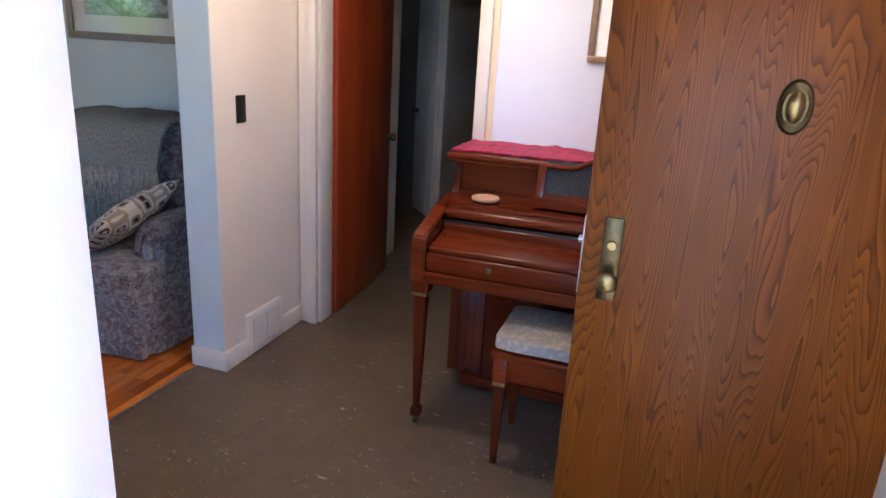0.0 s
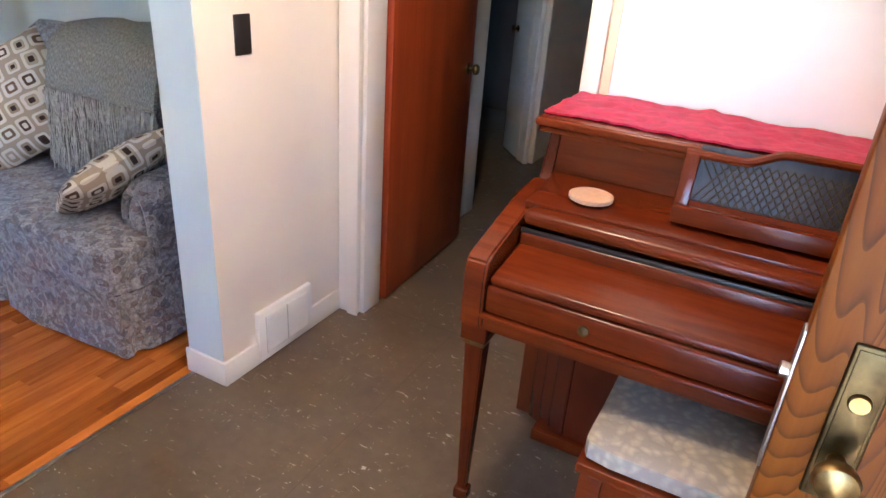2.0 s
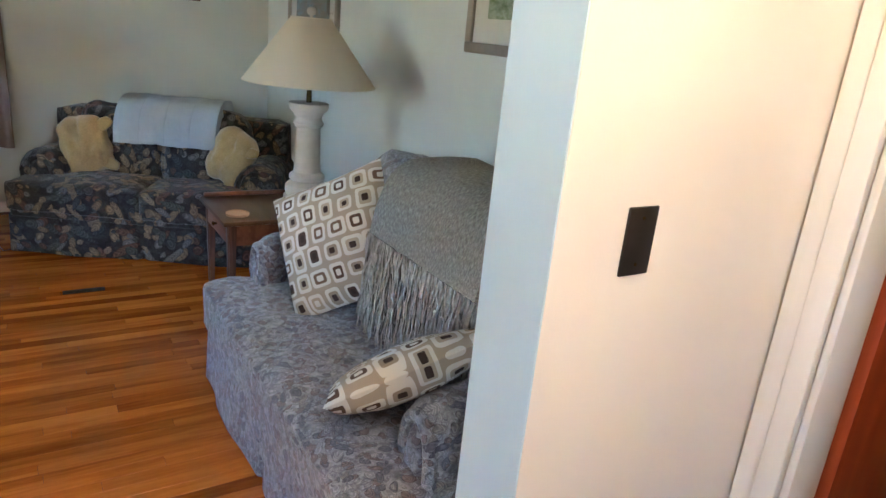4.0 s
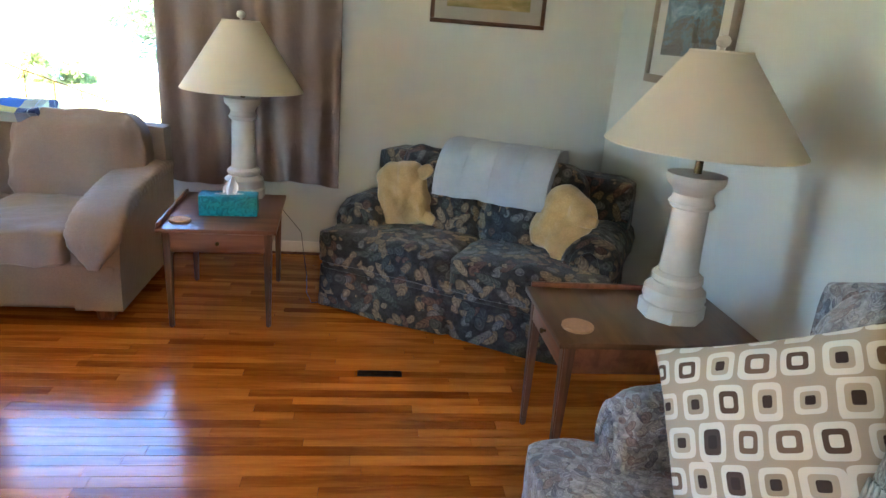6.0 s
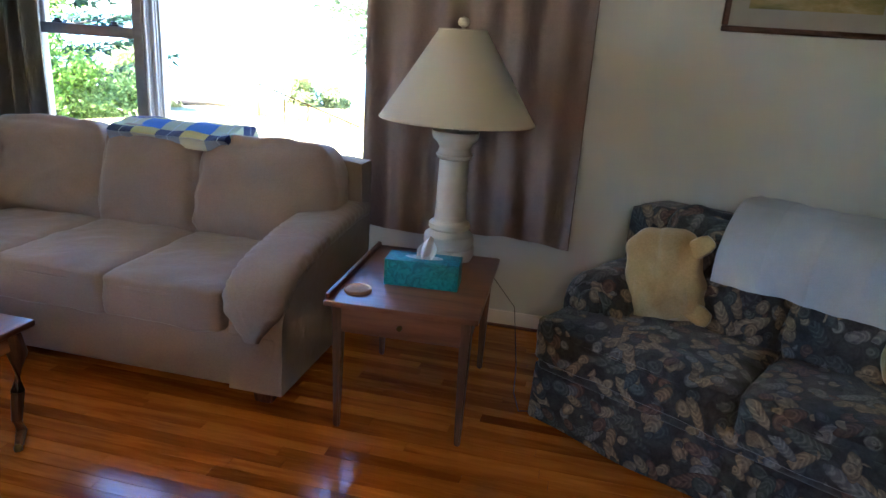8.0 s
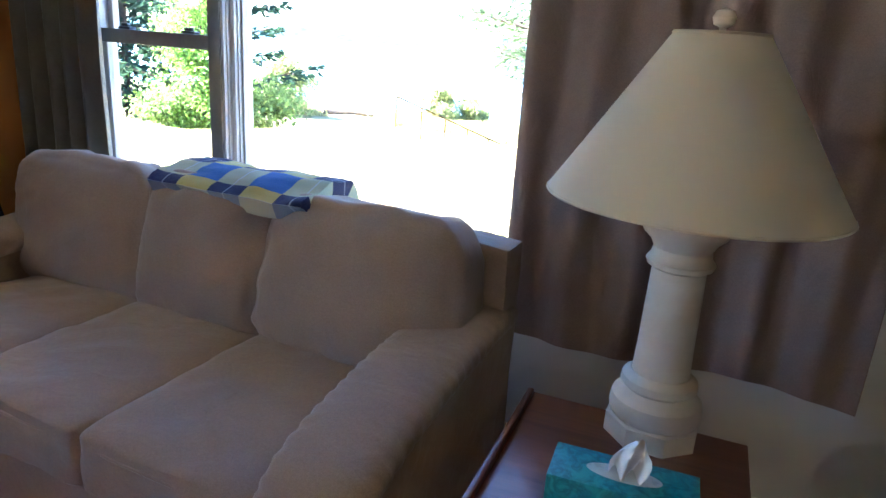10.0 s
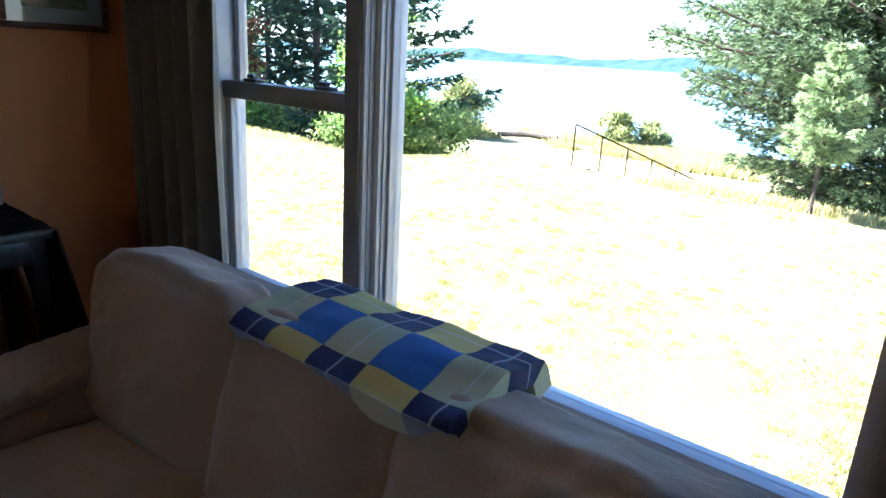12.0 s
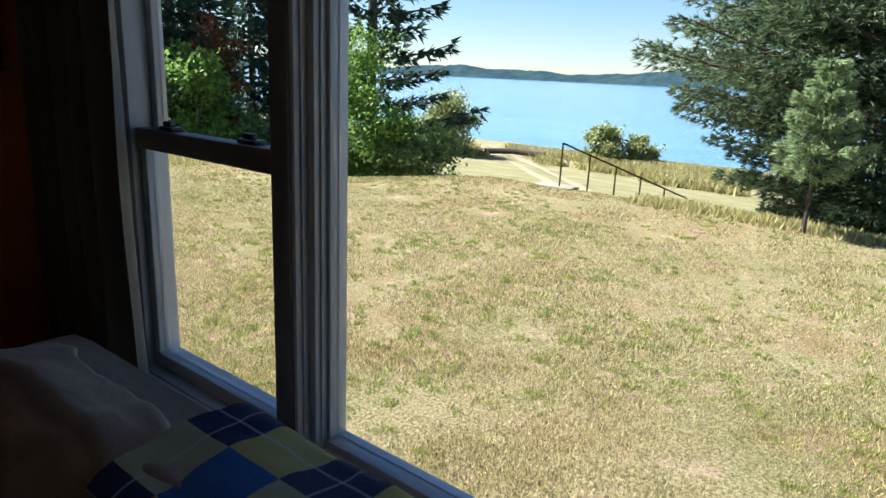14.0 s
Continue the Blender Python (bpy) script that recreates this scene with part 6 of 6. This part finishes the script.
def conifer(x, y, h, r, seed, needles, label, dense=1.0, bare=0.08, droop=0.25, size=0.2, whorl=0.35, name="spruce_tree", gap=0.0, belly=0.0, fluff=0):
    rng = random.Random(seed)
    z0 = ground_z(x, y) - 0.1
    t = thing(name, pose(x, y, z0), label, "tree", "lakeside trees")
    part("trunk", tube([(0, 0, 0), (0.02, 0, h * 0.4), (0.0, 0.03, h * 0.8), (0, 0, h)], [h * 0.018, h * 0.013, h * 0.006, 0.01], 10), BARK, t)
    verts, faces, limbs = [], [], bmesh.new()
    z = h * bare
    while z < h * 0.985:
        f = (z - h * bare) / (h * (1 - bare))
        reach = r * (1 - f) ** 0.75 * rng.uniform(0.85, 1.1) + 0.12
        if belly:
            reach *= min(1.0, 0.42 + 0.58 * f / belly)
        n = max(4, int(rng.uniform(6, 9)))
        a0 = rng.uniform(0, 6.28)
        for i in range(n):
            if rng.random() < gap:
                continue
            a = a0 + 6.283 * i / n + rng.uniform(-0.3, 0.3)
            L = reach * rng.uniform(0.65, 1.12)
            d = Vector((math.cos(a), math.sin(a), 0))
            dr = droop * rng.uniform(0.4, 1.4)
            pts = []
            for k in range(6):
                u = k / 5
                pts.append(Vector((0, 0, z)) + d * L * u + Vector((0, 0, L * (0.12 * u - dr * u * u + 0.10 * u ** 3))))
            merge(limbs, tube(pts, [0.02 + 0.012 * L * (1 - k / 5) for k in range(6)], 4))
            steps = max(3, int(L / (size * 0.42) * dense))
            side = d.cross(Vector((0, 0, 1)))
            for s in range(steps):
                u = 0.18 + 0.82 * (s + rng.random()) / steps
                k = min(4, int(u * 5))
                p = pts[k].lerp(pts[k + 1], u * 5 - k)
                wdt = 0.34 * L * (1.05 - u) * 0.9 + size * 0.5
                drop = size * 1.6
                if fluff:
                    wdt = 0.27 * L * (1.0 - 0.62 * u ** 3)
                    drop = 0.06 + 0.075 * L
                for q in range(3 + fluff):
                    o = side * rng.uniform(-1, 1) * wdt + Vector((0, 0, rng.uniform(-0.5, 0.3 if fluff else 0.12) * drop))
                    spray(verts, faces, p + o, (d * 0.8 + o * 0.8 + Vector((0, 0, rng.uniform(-0.2, 0.15)))).normalized(), size, rng, 8 if fluff else 5, 0.6, 0.085 if fluff else 0.17)
        z += whorl * (0.7 + 0.6 * rng.random()) * (1 - 0.4 * f)
    part("limbs", limbs, BARK, t)
    part("crown", from_tris(verts, faces), needles, t)
    return t


def broadleaf(x, y, h, r, seed, leaves, label, size=0.12, count=9000, name="tree", low=0.0, category="tree"):
    rng = random.Random(seed)
    z0 = ground_z(x, y) - 0.1
    t = thing(name, pose(x, y, z0), label, category, "lakeside trees" if category == "tree" else "shrubs")
    limbs = bmesh.new()
    tips = []
    merge(limbs, tube([(0, 0, 0), (0.05, 0.02, h * 0.3), (0, 0, h * 0.62), (0.05, 0, h * 0.9)], [h * 0.02, h * 0.016, h * 0.008, 0.01], 8))
    for i in range(26):
        f = low + (1 - low) * rng.random()
        a = rng.uniform(0, 6.283)
        z = h * f * 0.85
        L = r * rng.uniform(0.5, 1.0) * math.sin(math.pi * min(0.95, 0.15 + f * 0.8)) ** 0.6
        p = Vector((0, 0, z * 0.8))
        q = Vector((math.cos(a) * L, math.sin(a) * L, z + 0.15 * h * rng.random()))
        merge(limbs, tube([p, p.lerp(q, 0.5) + Vector((0, 0, 0.04 * h)), q], [0.02 + 0.006 * h * 0.5, 0.015, 0.008], 4))
        tips.append((q, r * rng.uniform(0.22, 0.42)))
        tips.append((p.lerp(q, 0.55), r * rng.uniform(0.2, 0.34)))
    verts, faces = [], []
    per = count // len(tips)
    for q, rr in tips:
        for _ in range(per):
            o = Vector((rng.gauss(0, 1), rng.gauss(0, 1), rng.gauss(0, 0.75))) * rr * 0.6
            p = q + o
            if p.z < 0.05:
                continue
            n = Vector((rng.uniform(-1, 1), rng.uniform(-1, 1), rng.uniform(0.0, 1.2))).normalized()
            s = n.cross(Vector((rng.uniform(-1, 1), rng.uniform(-1, 1), 0.3))).normalized()
            w = n.cross(s)
            L = size * rng.uniform(0.6, 1.3)
            k = len(verts)
            verts += [tuple(p), tuple(p + s * L * 0.5 + w * L * 0.28), tuple(p + s * L), tuple(p + s * L * 0.5 - w * L * 0.28)]
            faces.append((k, k + 1, k + 2, k + 3))
    part("trunk", limbs, BARK, t)
    part("crown", from_tris(verts, faces), leaves, t)
    return t


conifer(-27.4, -1.2, 17.5, 8.9, 3, SPRUCE, "large spreading spruce with blue-green drooping boughs", 0.9, 0.05, 0.10, 0.22, 0.36, belly=0.30, fluff=2)
conifer(-19.6, -1.95, 3.3, 0.74, 7, YOUNG, "young pale green spruce in front of the larger one", 1.1, 0.34, -0.12, 0.13, 0.2, fluff=1)
conifer(-29.5, 3.5, 14.0, 5.0, 9, SPRUCE, "tall spruce standing behind the lawn", 0.7, 0.03, 0.22, 0.36, 0.5)
conifer(-23.5, -17.4, 15.0, 3.6, 12, PINE, "tall pine with open layered branches", 0.7, 0.12, 0.0, 0.34, 0.9, "pine_tree", 0.35)
broadleaf(-21.5, -15.6, 5.2, 1.7, 5, MAPLE, "slender broad-leaved tree in full green leaf", 0.14, 16000)
broadleaf(-22.5, -14.4, 3.2, 1.5, 6, BUSH, "dense dark shrub under the pine", 0.15, 7000, "shrub", 0.0, "shrub")
broadleaf(-20.5, -16.2, 2.0, 1.2, 16, BUSH, "leafy shrub at the lawn's edge", 0.13, 5000, "shrub", 0.0, "shrub")
broadleaf(-43.0, -29.6, 4.2, 2.2, 17, WILLOW, "round olive-green shrub near the shore", 0.28, 9000, "shrub", 0.0, "shrub")
broadleaf(-53.0, -21.6, 2.7, 1.6, 18, WILLOW, "round olive-green shrub by the water", 0.3, 8000, "shrub", 0.0, "shrub")
broadleaf(-55.0, -19.6, 2.3, 1.2, 19, WILLOW, "small round shrub by the water", 0.3, 6000, "shrub", 0.0, "shrub")
for i, (x, y, h) in enumerate(((-20, -25, 13), (-17, -27.5, 12), (-23, -29, 15), (-26, -24.5, 14), (-15, -31, 14), (-20, -33, 16), (-28, -31, 15), (-12, -29, 13))):
    conifer(x, y, h, 3.0, 40 + i, PINE, "tall dark pine at the edge of the wood", 0.55, 0.06, 0.1, 0.42, 0.6, "pine_tree", 0.2)
for i, (x, y, h, r, mt) in enumerate(((-19.0, -21.5, 4.2, 1.5, MAPLE), (-17.0, -22.6, 3.0, 1.5, BUSH), (-15.0, -24, 3.4, 1.7, BUSH), (-21, -22.5, 3.0, 1.6, BUSH), (-20.5, -23.0, 5.5, 1.3, RUST), (-13, -25.5, 3.2, 1.6, MAPLE))):
    broadleaf(x, y, h, r, 60 + i, mt, "undergrowth tree at the edge of the wood" if mt != RUST else "rust-brown dying young tree in the wood", 0.2, 5000)


def tufts(name, n, where, hmin, hmax, material, label, seed, broad=1.0):
    rng = random.Random(seed)
    verts, faces = [], []
    while len(faces) < n:
        p = where(rng)
        if p is None:
            continue
        x, y = p
        z = ground_z(x, y) - 0.01
        c = 5
        for _ in range(c):
            a = rng.uniform(0, 6.283)
            h = rng.uniform(hmin, hmax)
            bx, by = x + rng.gauss(0, hmax * 0.35), y + rng.gauss(0, hmax * 0.35)
            w = (h * rng.uniform(0.025, 0.06) + 0.0009) * max(1.0, min(3.0, -x / 8.5)) * broad
            k = len(verts)
            lx, ly = rng.gauss(0, h * 0.4), rng.gauss(0, h * 0.4)
            verts += [(bx - math.cos(a) * w, by - math.sin(a) * w, z), (bx + math.cos(a) * w, by + math.sin(a) * w, z), (bx + lx, by + ly, z + h)]
            faces.append((k, k + 1, k + 2))
    return single(name, from_tris(verts, faces), material, label, "grass", kind="stuff")


def near_lawn(rng):
    d = 7.2 + 13.5 * rng.random() ** 1.25
    x = -d
    y = 0.5 + (d - 5.7) * rng.uniform(-2.0, 0.35)
    if noise.noise(Vector((x * 0.9, y * 0.9, 7))) < -0.45 + 0.5 * rng.random():
        return None
    return x, y


DRYGRASS = leaf_mat("dry_grass_blades", (0.40, 0.34, 0.16), 0.85, 0.35)
GREENGRASS = leaf_mat("green_weed_blades", (0.29, 0.33, 0.085), 0.45, 0.35)
tufts("grass", 640000, near_lawn, 0.015, 0.055, DRYGRASS, "short dry yellow lawn grass", 2)


WEED_RNG = random.Random(77)
WEED_CLUMPS = []
while len(WEED_CLUMPS) < 1600:
    far = 7.4 + 13 * WEED_RNG.random() ** 1.3
    spot = (-far, 0.5 + (far - 5.7) * WEED_RNG.uniform(-1.8, 0.35), WEED_RNG.uniform(0.02, 0.055))
    if noise.noise(Vector((spot[0] * 0.5, spot[1] * 0.5, 17))) > -0.25:
        WEED_CLUMPS.append(spot)


def weeds(rng):
    x, y, r = rng.choice(WEED_CLUMPS)
    return x + rng.gauss(0, r), y + rng.gauss(0, r * 1.1)


tufts("weeds", 80000, weeds, 0.025, 0.055, GREENGRASS, "scattered green weeds in the dry lawn", 5, 2.0)


def meadow(rng):
    x = -rng.uniform(42, 57)
    y = rng.uniform(-40, 2)
    if abs(y - track_y(x)) < 2.4 or (x > -50 and noise.noise(Vector((x * 0.2, y * 0.2, 2))) < 0.0):
        return None
    return x, y


tufts("tall_grass", 90000, meadow, 0.2, 0.6, REED, "tall yellow-green meadow grass below the bank", 6)


def edge_grass(rng):
    if rng.random() < 0.5:
        return -rng.uniform(19.5, 24), rng.uniform(-5.5, 3)
    return -rng.uniform(14, 24), rng.uniform(-23, -15) + 0.0
tufts("tall_grass", 40000, edge_grass, 0.05, 0.24, REED, "tall grass under the trees", 8)


def track():
    bm = bmesh.new()
    m = Mat("sandy_track", 0.95, 0, 0.1)
    n = m.noise(6, 5, 0.7, m.coords())
    m.color(m.ramp(n.outputs["Fac"], [(0.3, (0.27, 0.215, 0.13)), (0.7, (0.42, 0.345, 0.235))]))
    for off in (-0.75, 0.75):
        prev = None
        for i in range(60):
            u = i / 59
            x = -23 - 37 * u
            y = track_y(x) + off * 1.15 + 0.4 * math.sin(u * 5)
            w = 0.33 + 0.1 * math.sin(u * 23 + off)
            a = bm.verts.new((x, y - w, ground_z(x, y - w) + 0.03))
            b = bm.verts.new((x, y + w, ground_z(x, y + w) + 0.03))
            if prev:
                bm.faces.new((prev[0], prev[1], b, a))
            prev = (a, b)
    structure("road", bm, m.m, "two sandy wheel ruts leading to the shore", "track")


track()


def stair_rail():
    r = thing("handrail", Matrix.Identity(4), "thin dark iron handrail going down the bank", "railing")
    pts = []
    for i in range(6):
        u = i / 5
        x, y = -20.3 - 3.9 * u, -7.6 + 1.9 * u
        zt = 0.08 - 1.55 * u
        pts.append((x, y, zt))
        if i < 5:
            part("post", tube([(x, y, zt - 1.3), (x, y, zt)], 0.022, 8), OLD_BRASS, r)
    part("rail", tube(pts, 0.024, 8), OLD_BRASS, r)


stair_rail()
single("stone_step", box(-20.6, -20.1, -8.2, -7.2, ground_z(-20.3, -7.7) - 0.15, ground_z(-20.3, -7.7) + 0.05, 0.02), plain("weathered_concrete", (0.30, 0.26, 0.21), 0.9, 0, 0.2, 9), "weathered concrete step slab at the head of the handrail", "step")
log = single("driftwood", tube([(-46, -28, ground_z(-46, -28) + 0.3), (-47.5, -26.5, ground_z(-47, -27) + 0.4), (-48, -24, ground_z(-48, -24) + 0.35)], 0.22, 8), BARK, "grey driftwood log lying near the shore", "log")


# ---- floor strips ----
def strips():
    rng = random.Random(11)
    w = 0.0585
    meshes = {}
    rest = bmesh.new()
    n = 0
    x = WX
    while x < -2.0:
        x1 = min(x + w, -2.0)
        y = SY
        y1 = SY + rng.uniform(0.3, 1.2)
        while y < NY:
            y1 = min(y1, NY)
            near = -5.4 < x < -2.9 and y1 > 0.9
            if near and n < 300 and x1 - x > 0.05:
                L = round(y1 - y, 2)
                if L not in meshes:
                    meshes[L] = finish(box(-w / 2 + 0.0006, w / 2 - 0.0006, 0.0004, L - 0.0004, -0.012, 0.0, 0.0008, 1), False)
                    meshes[L].materials.append(OAK)
                ob = new("plank", meshes[L])
                ob.parent = living_floor
                ob.location = ((x + x1) / 2, y, rng.uniform(-0.0002, 0.0002))
                n += 1
            else:
                merge(rest, box(x + 0.0006, x1 - 0.0006, y + 0.0004, y1 - 0.0004, -0.012, 0.0, 0))
            y = y1
            y1 = y + rng.choice((0.5, 0.65, 0.8, 0.95, 1.1, 1.3))
        x = x1
    ob = part("planks", rest, OAK_REST, living_floor)
    tagged(ob, "joined varnished oak floor strips", "", "", "stuff")


def oak_rest():
    m = OAK.copy()
    m.name = "oak_strip_joined"
    t = m.node_tree
    geo = t.nodes.new("ShaderNodeNewGeometry")
    for l in list(t.links):
        if l.from_node.type == "OBJECT_INFO":
            t.links.new(geo.outputs["Random Per Island"], l.to_socket)
    return m


OAK_REST = oak_rest()
strips()
KNOT = plain("black_burn_mark", (0.012, 0.006, 0.004), 0.7, 0, 0.3, 40)
structure("floor_stain", box(-4.985, -4.93, 1.735, 1.94, -0.002, 0.0014, 0), KNOT, "dark scorched mark on one floor strip", "stain")
